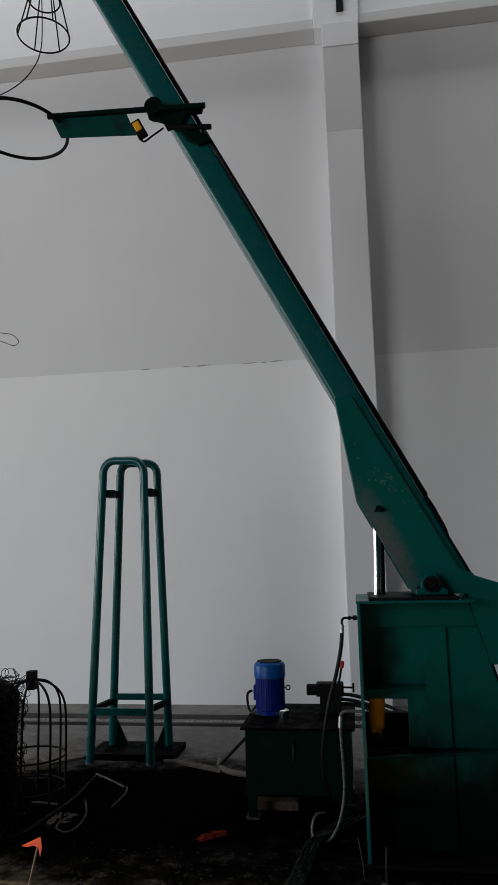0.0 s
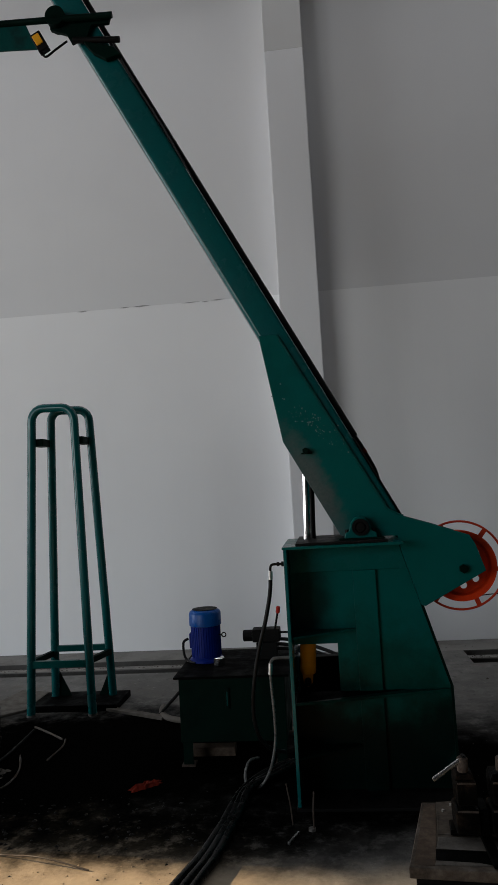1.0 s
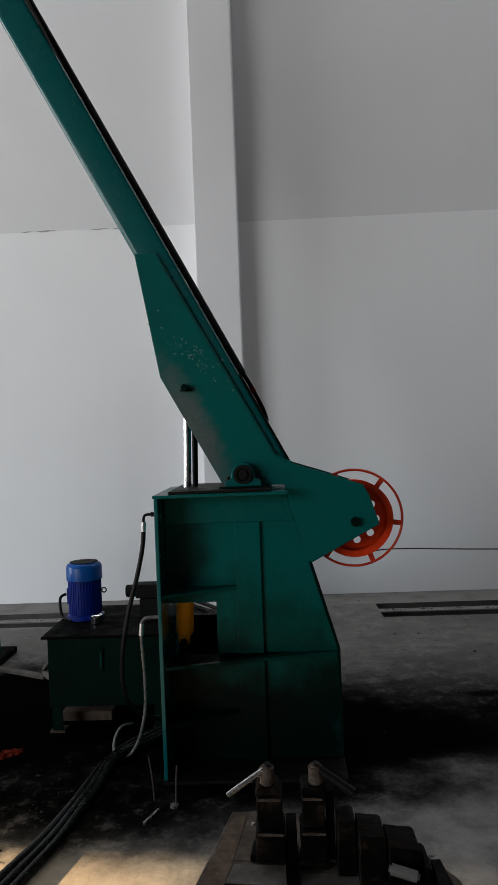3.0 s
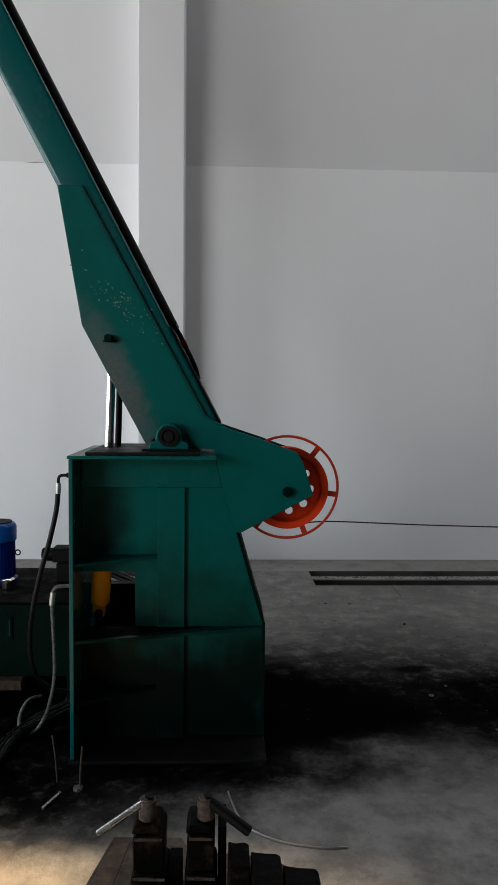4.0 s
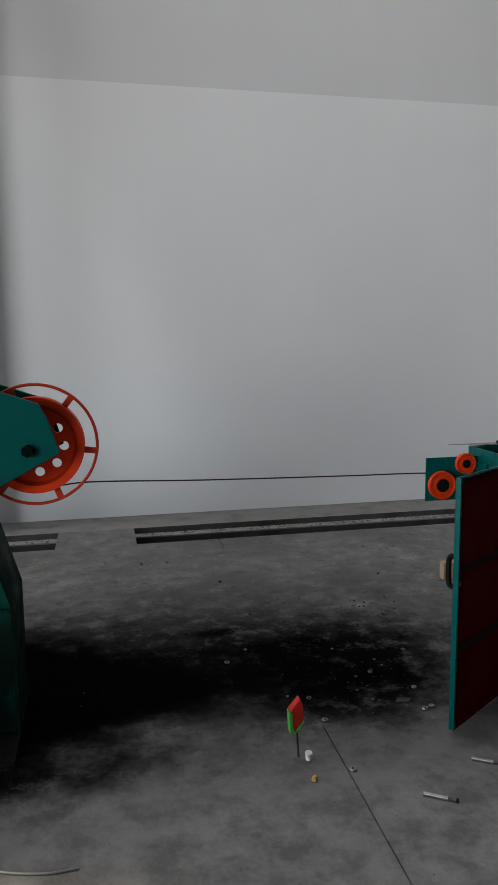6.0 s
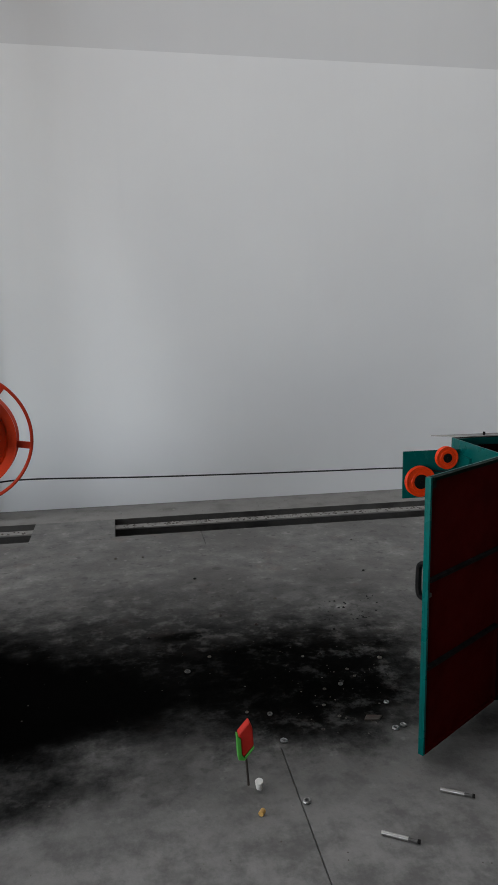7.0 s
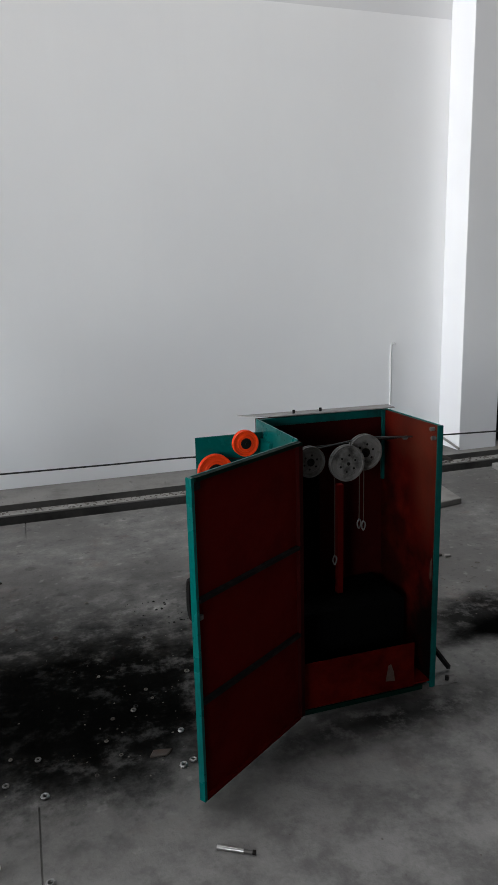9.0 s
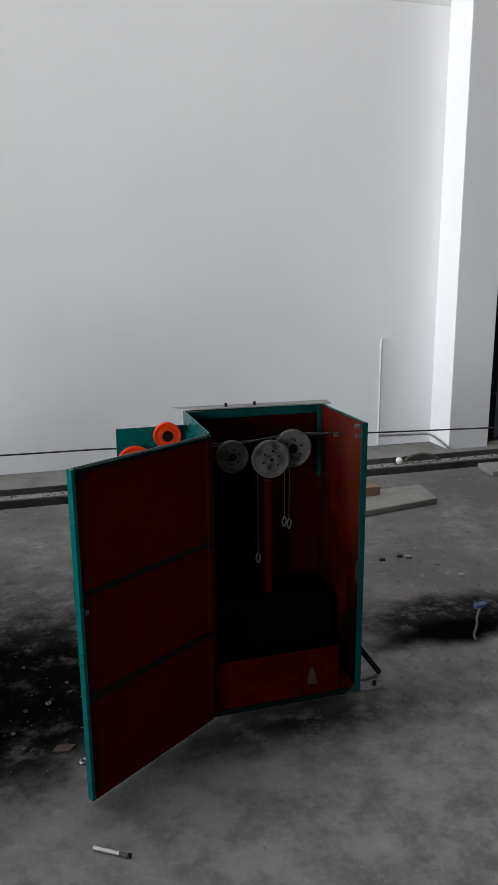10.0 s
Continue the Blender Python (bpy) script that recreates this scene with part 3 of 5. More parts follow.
COLS = (0.565, 6.769, -5.62, -11.82)
for i, x in enumerate(COLS):
    column(x, x + 0.415, "column")
part("pipe_slot", box(0.745, 0.825, COL_Y + 0.035, COL_Y + 0.058, 7.93, ROOF_Z - 0.2, 0.004), M_BLACK, bpy.data.objects["column"], "dark slot")
ends = [X0] + [e for x in sorted(COLS) for e in (x - 0.102, x + 0.437)] + [X1]
for a, b in zip(ends[::2], ends[1::2]):
    beam = thing("ring_beam", ((a + b) / 2, 8.9, BEAM_Z), "white painted concrete ring beam with a projecting lower lip", "beam", group="ring beams", kind="structure")
    part("face", box(a, b, 8.80, WALL_Y - 0.002, BEAM_Z + 0.136, 9.2, 0.006), M_COLUMN, beam)
    part("lip", box(a, b, 8.765, WALL_Y - 0.003, BEAM_Z, BEAM_Z + 0.135, 0.008), M_COLUMN_BAND, beam, "greyer lower lip")


def wall_with_hole(axis, at, thick, lo, hi, z1, holes, name, label):
    """A wall across an axis, with rectangular holes (a, b, z0, z1) side by side."""
    w = None

    def slab(a, b, z0, zt):
        nonlocal w
        if axis == "x":
            w = box(at, at + thick, a, b, z0, zt, bm=w)
        else:
            w = box(a, b, at, at + thick, z0, zt, bm=w)
    edge = lo
    for a, b, z0, zt in sorted(holes):
        slab(edge, a, -0.4, z1)
        if z0 > 0:
            slab(a, b, -0.4, z0)
        slab(a, b, zt, z1)
        edge = b
    slab(edge, hi, -0.4, z1)
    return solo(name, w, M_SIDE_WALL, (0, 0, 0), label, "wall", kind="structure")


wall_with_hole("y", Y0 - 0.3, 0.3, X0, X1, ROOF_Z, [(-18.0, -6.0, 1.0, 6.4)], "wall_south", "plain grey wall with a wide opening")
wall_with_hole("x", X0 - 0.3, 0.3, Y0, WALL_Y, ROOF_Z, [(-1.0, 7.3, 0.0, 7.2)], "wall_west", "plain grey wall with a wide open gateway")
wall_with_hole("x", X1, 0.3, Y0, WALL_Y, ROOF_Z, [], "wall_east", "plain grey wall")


# unseen sheet, added to trim the sun patch and its bounce
solo("sun_block", box(-20.28, -20.16, 4.6, 7.3, 0.0, 5.5, bm=box(-20.28, -20.16, -1.0, 4.599, 0.0, 7.2)), M_ROOFLIGHT, (-20.2, 3.15, 0), "unseen sheet added to block sun in the gateway", "screen", kind="structure")


def roof():
    bm = None
    for a, b in ((Y0, 7.2), (8.6, WALL_Y + 0.3)):
        bm = box(X0 - 0.3, X1 + 0.3, a, b, ROOF_Z, ROOF_Z + 0.15, bm=bm)
    return bm


solo("ceiling", roof(), M_CEIL, (0, 0, ROOF_Z), "grey sheet roof with a long roof light", "ceiling", kind="structure")
for a, b in ((7.2, 8.6), ):
    solo("rooflight", box(X0 - 0.3, X1 + 0.3, a, b, ROOF_Z + 0.02, ROOF_Z + 0.06), M_ROOFLIGHT, (3, (a + b) / 2, ROOF_Z), "frosted roof light sheet", "roof light", group="roof lights", kind="structure")
solo("ground", box(-200, 200, -200, 200, -0.6, -0.45), M_SLAB, (0, 0, -0.5), "pale concrete yard outside", "ground", kind="structure")

gate = thing("gate", (7.3, 8.9, 0), "dark grey steel sliding gate against the wall", "gate", kind="structure")
part("leaf", box(7.32, 10.3, 8.86, 8.94, 0.03, 4.2, 0.004), M_GREY_GATE, gate)
part("stile", box(7.27, 7.36, 8.84, 8.96, 0.02, 4.25, 0.004), M_BLACK, gate)
part("rail", box(7.36, 10.3, 8.84, 8.859, 2.0, 2.12, 0.003), M_BLACK, gate)

conduit = thing("conduit", (6.2, WALL_Y, 0.15), "thin grey-white plastic conduit on the wall", "conduit")
part("riser", tube(smooth_line([(6.215, 9.012, 0.02), (6.215, 9.012, 0.6), (6.217, 9.012, 0.97), (6.23, 9.0, 1.01), (6.255, 8.99, 1.01)], 6), 0.0085), M_COLUMN_BAND, conduit, smooth=True)
part("run", tube(smooth_line([(6.21, 9.012, 0.10), (6.5, 9.012, 0.09), (6.73, 9.0, 0.085), (6.755, 8.85, 0.06), (6.755, 8.66, 0.02)], 6), 0.012), M_STEEL, conduit, smooth=True)

# ---- the lifting machine ----
mc = thing("lifting_machine", (1.08, 5.45, 0), "dark green steel lifting arm on a plate stand, with hydraulic cylinder", "machine")
WY = 5.335                                        # south face of the web
part("base_plate", box(0.672, 1.545, 5.10, 5.68, 0.0, 0.016, 0.003), M_BLACK, mc)
part("side_flange", box(0.679, 0.697, 5.115, 5.735, 0.0165, 1.345, 0.003), M_GREEN_GLOSS, mc)


def web_outline():
    bm = bmesh.new()
    pts = [(0.697, 0.0165), (1.531, 0.0165), (1.531, 0.553), (1.302, 1.345), (0.697, 1.345), (0.697, 0.803), (0.937, 0.803), (0.937, 0.529), (0.697, 0.529)]
    return prism(pts, "y", WY, WY + 0.014, bm=bm)


part("web_plate", web_outline(), M_GREEN_SHADED, mc)
part("rib", box(1.043, 1.168, WY - 0.022, WY - 0.001, 0.546, 1.199, 0.003), M_GREEN_SHADED, mc)
part("rib", box(1.043, 1.168, WY - 0.022, WY - 0.001, 0.017, 0.529, 0.003), M_GREEN_SHADED, mc)
part("front_lip", prism([(0.698, 1.20), (1.342, 1.20), (1.302, 1.344), (0.698, 1.344)], "y", WY - 0.022, WY - 0.001, 0.002), M_GREEN, mc)
part("shelf", prism([(0.698, 5.125), (1.042, WY - 0.022), (1.042, WY - 0.001), (0.698, WY - 0.001)], "z", 0.872, 0.884), M_GREEN_SHADED, mc)
part("shelf", prism([(0.698, 5.125), (1.521, WY - 0.012), (1.521, WY - 0.001), (0.698, WY - 0.001)], "z", 0.530, 0.543), M_GREEN_SHADED, mc)
part("shelf", prism([(0.698, 5.125), (1.03, WY - 0.022), (1.03, WY - 0.001), (0.698, WY - 0.001)], "z", 0.250, 0.262), M_GREEN_SHADED, mc)
part("black_top", prism([(0.702, 5.135), (1.30, WY - 0.004), (0.702, WY - 0.004)], "z", 0.5435, 0.5445), M_PITCH, mc, "thin black sheet on the shelf")
# unlit east flange: its shade is put into the darker green
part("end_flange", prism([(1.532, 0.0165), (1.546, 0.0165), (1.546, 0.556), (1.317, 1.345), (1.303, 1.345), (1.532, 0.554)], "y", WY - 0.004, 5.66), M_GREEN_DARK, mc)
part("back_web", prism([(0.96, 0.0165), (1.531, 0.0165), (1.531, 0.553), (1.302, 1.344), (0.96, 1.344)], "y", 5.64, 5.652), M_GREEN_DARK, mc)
part("top_plate", box(0.673, 1.312, 5.11, 5.75, 1.346, 1.360, 0.003), M_GREEN, mc)
part("mount_plate", box(0.745, 1.235, 5.14, 5.72, 1.361, 1.374, 0.003), M_DARK_STEEL, mc)
part("mount_plate", box(0.981, 1.226, 5.22, 5.29, 1.375, 1.3825, 0.003), M_GREEN_DARK, mc)
bearing = part("bearing_block", prism([(1.011, 1.383), (1.188, 1.383), (1.183, 1.409), (1.158, 1.421), (1.151, 1.459), (1.126, 1.491), (1.099, 1.499), (1.071, 1.491), (1.046, 1.459), (1.040, 1.421), (1.016, 1.409)], "y", 5.228, 5.284, 0.003), M_GREEN_SHADED, mc)
part("bearing_ring", lathe([(0.025, 0.0), (0.046, 0.0), (0.046, 0.014), (0.03, 0.014), (0.028, 0.004)], (1.099, 5.228, 1.440), (0, -1, 0), 28), M_BLACK, bearing, smooth=True)
part("pivot_pin", rod((1.099, 5.21, 1.440), (1.099, 5.63, 1.440), 0.022, 20), M_DARK_STEEL, bearing, smooth=True)
for x in (1.026, 1.174):
    part("bolt", rod((x, 5.255, 1.403), (x, 5.255, 1.429), 0.012, 6), M_DARK_STEEL, bearing)

# the boom: a box section leaning to the west
BD = Vector((-0.4632, 0.0, 0.8862)).normalized()
BN = Vector((BD.z, 0, -BD.x))                     # to the upper east side
FOOT = Vector((1.352, 0, 1.482))


def along(s, n, y):
    p = FOOT + BD * s + BN * n
    return Vector((p.x, y, p.z))


def boom_beam(s0, s1, n0, n1, y0, y1, bevel):
    out = [(along(s, n, 0).x, along(s, n, 0).z) for s, n in ((s0, n0), (s1, n0), (s1, n1), (s0, n1))]
    return prism(out, "y", y0, y1, bevel)


def rounded_beam(s0, s1, n0, n1, y0, y1, r):
    """A hollow-section bar along the boom, its four long edges rounded."""
    ring = []
    for cn, cy, a0 in ((n1 - r, y1 - r, 0), (n0 + r, y1 - r, 90), (n0 + r, y0 + r, 180), (n1 - r, y0 + r, 270)):
        for k in range(7):
            a = radians(a0 + 15 * k)
            ring.append((cn + r * math.cos(a), cy + r * math.sin(a)))
    bm = bmesh.new()
    lo, hi = ([bm.verts.new(along(q, n, y)) for n, y in ring] for q in (s0, s1))
    bm.faces.new(lo)
    bm.faces.new(hi[::-1])
    for i in range(len(ring)):
        k = (i + 1) % len(ring)
        bm.faces.new((lo[i], hi[i], hi[k], lo[k]))
    return bm


boom = part("boom", rounded_beam(0.02, 6.15, -0.179, -0.018, 5.315, 5.58, 0.021), M_GREEN_GLOSS, mc, smooth=True)
plate = [(0.600, 2.545), (0.700, 2.545), (1.255, 1.528), (1.31, 1.494), (1.374, 1.472), (1.52, 1.424), (1.683, 1.366), (1.712, 1.315), (1.758, 1.17), (1.424, 0.993), (1.402, 1.0), (1.378, 1.085), (1.318, 1.29), (1.302, 1.38), (1.015, 1.390), (0.992, 1.397), (0.705, 1.932)]
part("cheek_plate", prism(plate, "y", 5.292, 5.312, 0.003), M_GREEN_SCUFFED, mc, "chipped green plate with scuffed grey patch")
part("cheek_plate", prism(plate, "y", 5.583, 5.603, 0.003), M_GREEN, mc)
part("boom_bolt", rod((0.828, 5.245, 1.874), (0.828, 5.292, 1.874), 0.018, 6), M_GREEN_DARK, mc)
rng = random.Random(21)
chips = None
for _ in range(80):
    q = rng.gauss(0.55, 0.3)
    cx, cz, w = 0.73 + 0.28 * q + rng.gauss(0, 0.022), 2.17 - 0.26 * q + rng.gauss(0, 0.03), rng.uniform(0.0012, 0.0042)
    chips = prism([(cx - w, cz - w * 0.6), (cx + w, cz - w), (cx + w * 0.7, cz + w), (cx - w * 0.8, cz + w * 0.8)], "y", 5.2905, 5.2915, bm=chips)
part("paint_chips", chips, M_CHIP, mc, "pale chips in the paint")["kind"] = "stuff"
part("boom_bolt", box(0.802, 0.862, 5.280, 5.291, 1.857, 1.865), M_GREEN_DARK, mc)
part("edge_strip", boom_beam(0.52, 6.15, -0.0175, 0.017, 5.37, 5.575, 0.006), M_RUBBER, mc, "black rubber strip")
part("edge_cover", boom_beam(0.02, 0.519, -0.0178, -0.010, 5.318, 5.578, 0.002), M_RUBBER, mc, "black cover on the boom edge")
part("hose_end", tube(smooth_line([along(0.53, 0.0, 5.41), along(0.47, 0.004, 5.40), along(0.42, 0.003, 5.40), along(0.36, 0.002, 5.40), along(0.30, -0.002, 5.40), along(0.25, -0.014, 5.40)], 6), 0.011, 8), M_RUBBER, mc, smooth=True)
part("hose_sleeve", tube(smooth_line([along(0.44, 0.0035, 5.40), along(0.41, 0.003, 5.40)], 4), 0.0125, 8), M_DARK_RED, mc, "dark red sleeve", smooth=True)
part("weld_seam", tube([(0.702, 5.300, 2.547), (1.257, 5.300, 1.530), (1.312, 5.300, 1.497), (1.340, 5.300, 1.487)], 0.006, 8), M_GREEN, mc)

# hydraulic cylinder in the stand
cyl = part("hydraulic_cylinder", lathe([(0.040, 0.0), (0.045, 0.01), (0.045, 0.45), (0.048, 0.46), (0.048, 0.70), (0.03, 0.71)], (0.762, 5.420, 0.625), (0.05, 0, 1), 28), M_YELLOW, mc, "yellow cylinder", smooth=True)
part("clevis", prism([(0.728, 0.625), (0.790, 0.625), (0.785, 0.575), (0.759, 0.55), (0.733, 0.575)], "y", 5.400, 5.440, 0.003), M_YELLOW, cyl)
part("clevis_pin", rod((0.759, 5.370, 0.585), (0.759, 5.470, 0.585), 0.02, 16), M_BLACK, cyl, smooth=True)
part("piston_rod", rod((0.802, 5.44, 1.375), (0.817, 5.44, 1.83), 0.021, 20), M_CHROME, mc, "polished piston rod", smooth=True)
part("guide_rod", rod((0.836, 5.50, 1.375), (0.847, 5.50, 1.75), 0.015, 12), M_BLACK, mc, smooth=True)
# black plate added to close the window's dark lower half
part("window_backing", box(0.698, 0.955, 5.675, 5.734, 0.34, 0.655, 0.004), M_BLACK, mc)

# spoked wheel on the tail
WC = Vector((1.652, 5.47, 1.184))


def holed_disc(c, r_in, r_out, holes, r_at, r_hole, start, y0, y1):
    """A round plate across y with a ring of round holes through it."""
    bm = bmesh.new()
    step = math.tau / holes
    n = 6
    for k in range(holes):
        mid = radians(start) + step * k
        hx, hz = c.x + r_at * math.cos(mid), c.z + r_at * math.sin(mid)
        edge = [(r_out, mid - step / 2 + step * i / n) for i in range(n)]
        edge += [(r_out + (r_in - r_out) * i / n, mid + step / 2) for i in range(n)]
        edge += [(r_in, mid + step / 2 - step * i / n) for i in range(n)]
        edge += [(r_in + (r_out - r_in) * i / n, mid - step / 2) for i in range(n)]
        outer = [(c.x + r * math.cos(a), c.z + r * math.sin(a)) for r, a in edge]
        ring = []
        for x, z in outer:
            d = math.hypot(x - hx, z - hz)
            ring.append((hx + (x - hx) / d * r_hole, hz + (z - hz) / d * r_hole))
        m = len(outer)
        for y in (y0, y1):
            vo = [bm.verts.new((x, y, z)) for x, z in outer]
            vi = [bm.verts.new((x, y, z)) for x, z in ring]
            for i in range(m):
                bm.faces.new((vo[i], vo[(i + 1) % m], vi[(i + 1) % m], vi[i]))
        wall = [[bm.verts.new((x, y, z)) for x, z in ring] for y in (y0, y1)]
        for i in range(m):
            bm.faces.new((wall[0][i], wall[0][(i + 1) % m], wall[1][(i + 1) % m], wall[1][i]))
    bmesh.ops.remove_doubles(bm, verts=bm.verts, dist=0.0002)
    return bm


wheel = part("spoked_wheel", lathe([(0.155, -0.012), (0.166, -0.034), (0.197, -0.036), (0.197, -0.026), (0.182, 0.0), (0.197, 0.026), (0.197, 0.036), (0.166, 0.034), (0.155, 0.012)], WC, (0, 1, 0), 64, ring=True), M_ORANGE, mc, "orange painted grooved wheel with spokes", smooth=True)
part("disc", holed_disc(WC, 0.03, 0.156, 9, 0.113, 0.0195, -84, WC.y - 0.006, WC.y + 0.006), M_ORANGE, wheel)
part("hub", rod(WC - Vector((0, 0.03, 0)), WC + Vector((0, 0.03, 0)), 0.04, 24, bevel=0.003), M_ORANGE_RED, wheel, smooth=True)
part("rim", tube(circle(WC, 0.247, (0, 1, 0), 72), 0.0065, 8, True), M_ORANGE_RED, wheel, smooth=True)
for k in range(6):
    a = radians(-8 + 60 * k)
    d = Vector((math.cos(a), 0, math.sin(a)))
    s = Vector((-d.z, 0, d.x)) * 0.013
    out = [(p.x, p.z) for p in (WC + d * 0.19 - s, WC + d * 0.245 - s, WC + d * 0.245 + s, WC + d * 0.19 + s)]
    part("spoke", prism(out, "y", WC.y - 0.005, WC.y + 0.005, 0.001), M_ORANGE_RED, wheel)
part("axle_nut", rod((1.637, 5.262, 1.186), (1.637, 5.29, 1.186), 0.024, 6), M_GREEN_DARK, mc)
part("axle", rod((1.652, 5.29, 1.184), (1.652, 5.582, 1.184), 0.014, 16), M_DARK_STEEL, mc, smooth=True)

# cross bar high on the boom with plate and hoop
bar = part("cross_bar", rod((-1.25, 5.255, 4.605), (-0.168, 5.255, 4.555), 0.019, 14), M_GREEN_DARK, mc, smooth=True)
# the plate's shading is put into its colour with the darker green
part("bar_plate", prism([(-1.23, 4.595), (-0.705, 4.570), (-0.635, 4.405), (-1.16, 4.445)], "y", 5.26, 5.272, 0.002), M_GREEN_DIRTY_SHADED, bar)
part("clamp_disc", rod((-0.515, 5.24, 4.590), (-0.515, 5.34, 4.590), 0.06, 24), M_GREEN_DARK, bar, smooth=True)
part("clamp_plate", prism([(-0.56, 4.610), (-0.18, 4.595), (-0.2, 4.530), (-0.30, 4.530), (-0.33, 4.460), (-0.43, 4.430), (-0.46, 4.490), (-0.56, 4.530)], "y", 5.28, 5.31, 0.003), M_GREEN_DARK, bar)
part("stub_bar", rod((-0.42, 5.28, 4.445), (-0.135, 5.28, 4.415), 0.018, 12), M_BLACK, bar, smooth=True)


def tilted(cx, cz, hw, hh, deg):
    c, n = math.cos(radians(deg)), math.sin(radians(deg))
    return [(cx + u * c - v * n, cz + u * n + v * c) for u, v in ((-hw, -hh), (hw, -hh), (hw, hh), (-hw, hh))]


part("limit_switch", prism(tilted(-0.605, 4.42, 0.033, 0.062, 27), "y", 5.21, 5.255, 0.004), M_BLACK, bar)
part("switch_cover", prism(tilted(-0.611, 4.427, 0.022, 0.034, 27), "y", 5.20, 5.209, 0.003), M_YELLOW, bar, "yellow switch cover")
part("switch_cable", tube(smooth_line([(-0.6, 5.24, 4.360), (-0.57, 5.23, 4.330), (-0.52, 5.24, 4.370), (-0.45, 5.26, 4.430)], 6), 0.007, 6), M_RUBBER, bar, smooth=True)
part("lower_bracket", prism([(-0.36, 4.430), (-0.17, 4.370), (-0.13, 4.320), (-0.22, 4.300), (-0.30, 4.350)], "y", 5.27, 5.31, 0.003), M_GREEN_DARK, bar)
part("hoop", tube(circle((-1.50, 5.32, 4.575), 0.335, (0.05, 0.05, 1), 64), 0.012, 8, True), M_BLACK, bar, "dark iron hoop", smooth=True)
bar.location += Vector((0.014, 0.0, -0.022))
part("side_cable", tube(smooth_line([(-0.18, 5.32, 4.40), along(2.95, -0.012, 5.33), along(2.7, -0.008, 5.33), along(2.45, -0.014, 5.33), along(2.3, -0.02, 5.34)], 6), 0.007, 6), M_RUBBER, mc, smooth=True)

# hanging cage of round bars
cage = thing("hanging_cage", (-1.33, 5.36, 5.285), "black wire cone cage hung on a cable", "cage")
CB, CA = Vector((-1.33, 5.36, 5.285)), Vector((-1.33, 5.36, 6.75))
part("ring", tube(circle(CB, 0.178, (0, 0, 1), 40), 0.006, 8, True), M_BLACK, cage, smooth=True)
part("ring", tube(circle((-1.33, 5.36, 5.555), 0.108, (0, 0, 1), 32), 0.006, 8, True), M_BLACK, cage, smooth=True)
for k in range(6):
    a = radians(15 + 60 * k)
    d = Vector((math.cos(a), math.sin(a), 0))
    part("bar", rod(CB + d * 0.178, Vector((-1.33, 5.36, 5.935)) + d * 0.03, 0.005, 8), M_BLACK, cage, smooth=True)
part("cable", rod((-1.33, 5.36, 5.905), CA, 0.004, 6), M_CABLE, cage)
part("tail_cable", tube(smooth_line([(-1.35, 5.36, 5.6), (-1.345, 5.36, 5.2), (-1.41, 5.34, 5.0), (-1.54, 5.32, 4.87), (-1.75, 5.30, 4.78), (-2.0, 5.29, 4.72)], 8), 0.004, 6), M_CABLE, cage, smooth=True)

# ---- tall tube stand ----
st = thing("tube_stand", (-1.24, 6.95, 0), "tall dark green stand of bent steel tubes", "stand")
TR = 0.034


def u_frame(top_l, top_r, foot_l, foot_r, ztop):
    tl, tr, fl, fr = (Vector(p) for p in (top_l, top_r, foot_l, foot_r))
    ml, mr = tl + (tr - tl) * 0.28, tl + (tr - tl) * 0.72
    zl = Vector((0, 0, ztop - tl.z))
    arc_l = [tl + (ml - tl) * (1 - math.cos(a)) + zl * math.sin(a) for a in (radians(18 * k) for k in range(6))]
    arc_r = [tr + (mr - tr) * (1 - math.cos(a)) + zl * math.sin(a) for a in (radians(18 * k) for k in range(6))]
    return [fl, fl + (tl - fl) * 0.5] + arc_l + arc_r[::-1] + [fr + (tr - fr) * 0.5, fr]


part("front_frame", tube(u_frame((-1.425, 6.72, 2.32), (-1.072, 6.72, 2.31), (-1.525, 6.74, 0.0), (-1.025, 6.74, 0.0), 2.43), TR, 16), M_GREEN_GLOSS, st, smooth=True)
part("rear_frame", tube(u_frame((-1.335, 6.90, 2.33), (-1.008, 6.90, 2.32), (-1.47, 7.12, 0.05), (-0.975, 7.12, 0.05), 2.425), TR, 16), M_GREEN_GLOSS, st, smooth=True)
for x0, x1 in ((-1.43, -1.345), (-1.07, -1.012)):
    part("upper_tie", box(x0, x1, 6.735, 6.895, 2.125, 2.185, 0.003), M_GREEN_DARK, st)
part("front_rail", box(-1.49, -1.06, 6.71, 6.75, 0.375, 0.43, 0.004), M_GREEN, st)
part("rear_rail", box(-1.45, -1.0, 7.06, 7.095, 0.425, 0.475, 0.004), M_GREEN, st)
part("side_rail", prism([(-1.53, 6.76), (-1.49, 6.76), (-1.44, 7.08), (-1.48, 7.08)], "z", 0.39, 0.435, 0.003), M_GREEN_DARK, st)
part("side_rail", prism([(-1.06, 6.76), (-1.02, 6.76), (-0.95, 7.08), (-0.99, 7.08)], "z", 0.39, 0.435, 0.003), M_GREEN_DARK, st)
part("foot_plate", box(-1.58, -0.86, 6.83, 7.24, 0.0, 0.05, 0.004), M_PITCH, st)
part("gusset", prism([(-1.44, 0.051), (-1.33, 0.051), (-1.45, 0.29)], "y", 7.12, 7.132), M_GREEN_DARK, st)
part("gusset", prism([(-0.985, 0.051), (-1.09, 0.051), (-0.985, 0.29)], "y", 7.12, 7.132), M_GREEN_DARK, st)
for x in (-1.525, -1.025):
    part("foot_pad", rod((x, 6.74, 0.0), (x, 6.74, 0.016), 0.036, 14), M_RUBBED, st, smooth=True)

st.location += Vector((0.034, 0.075, 0.0))

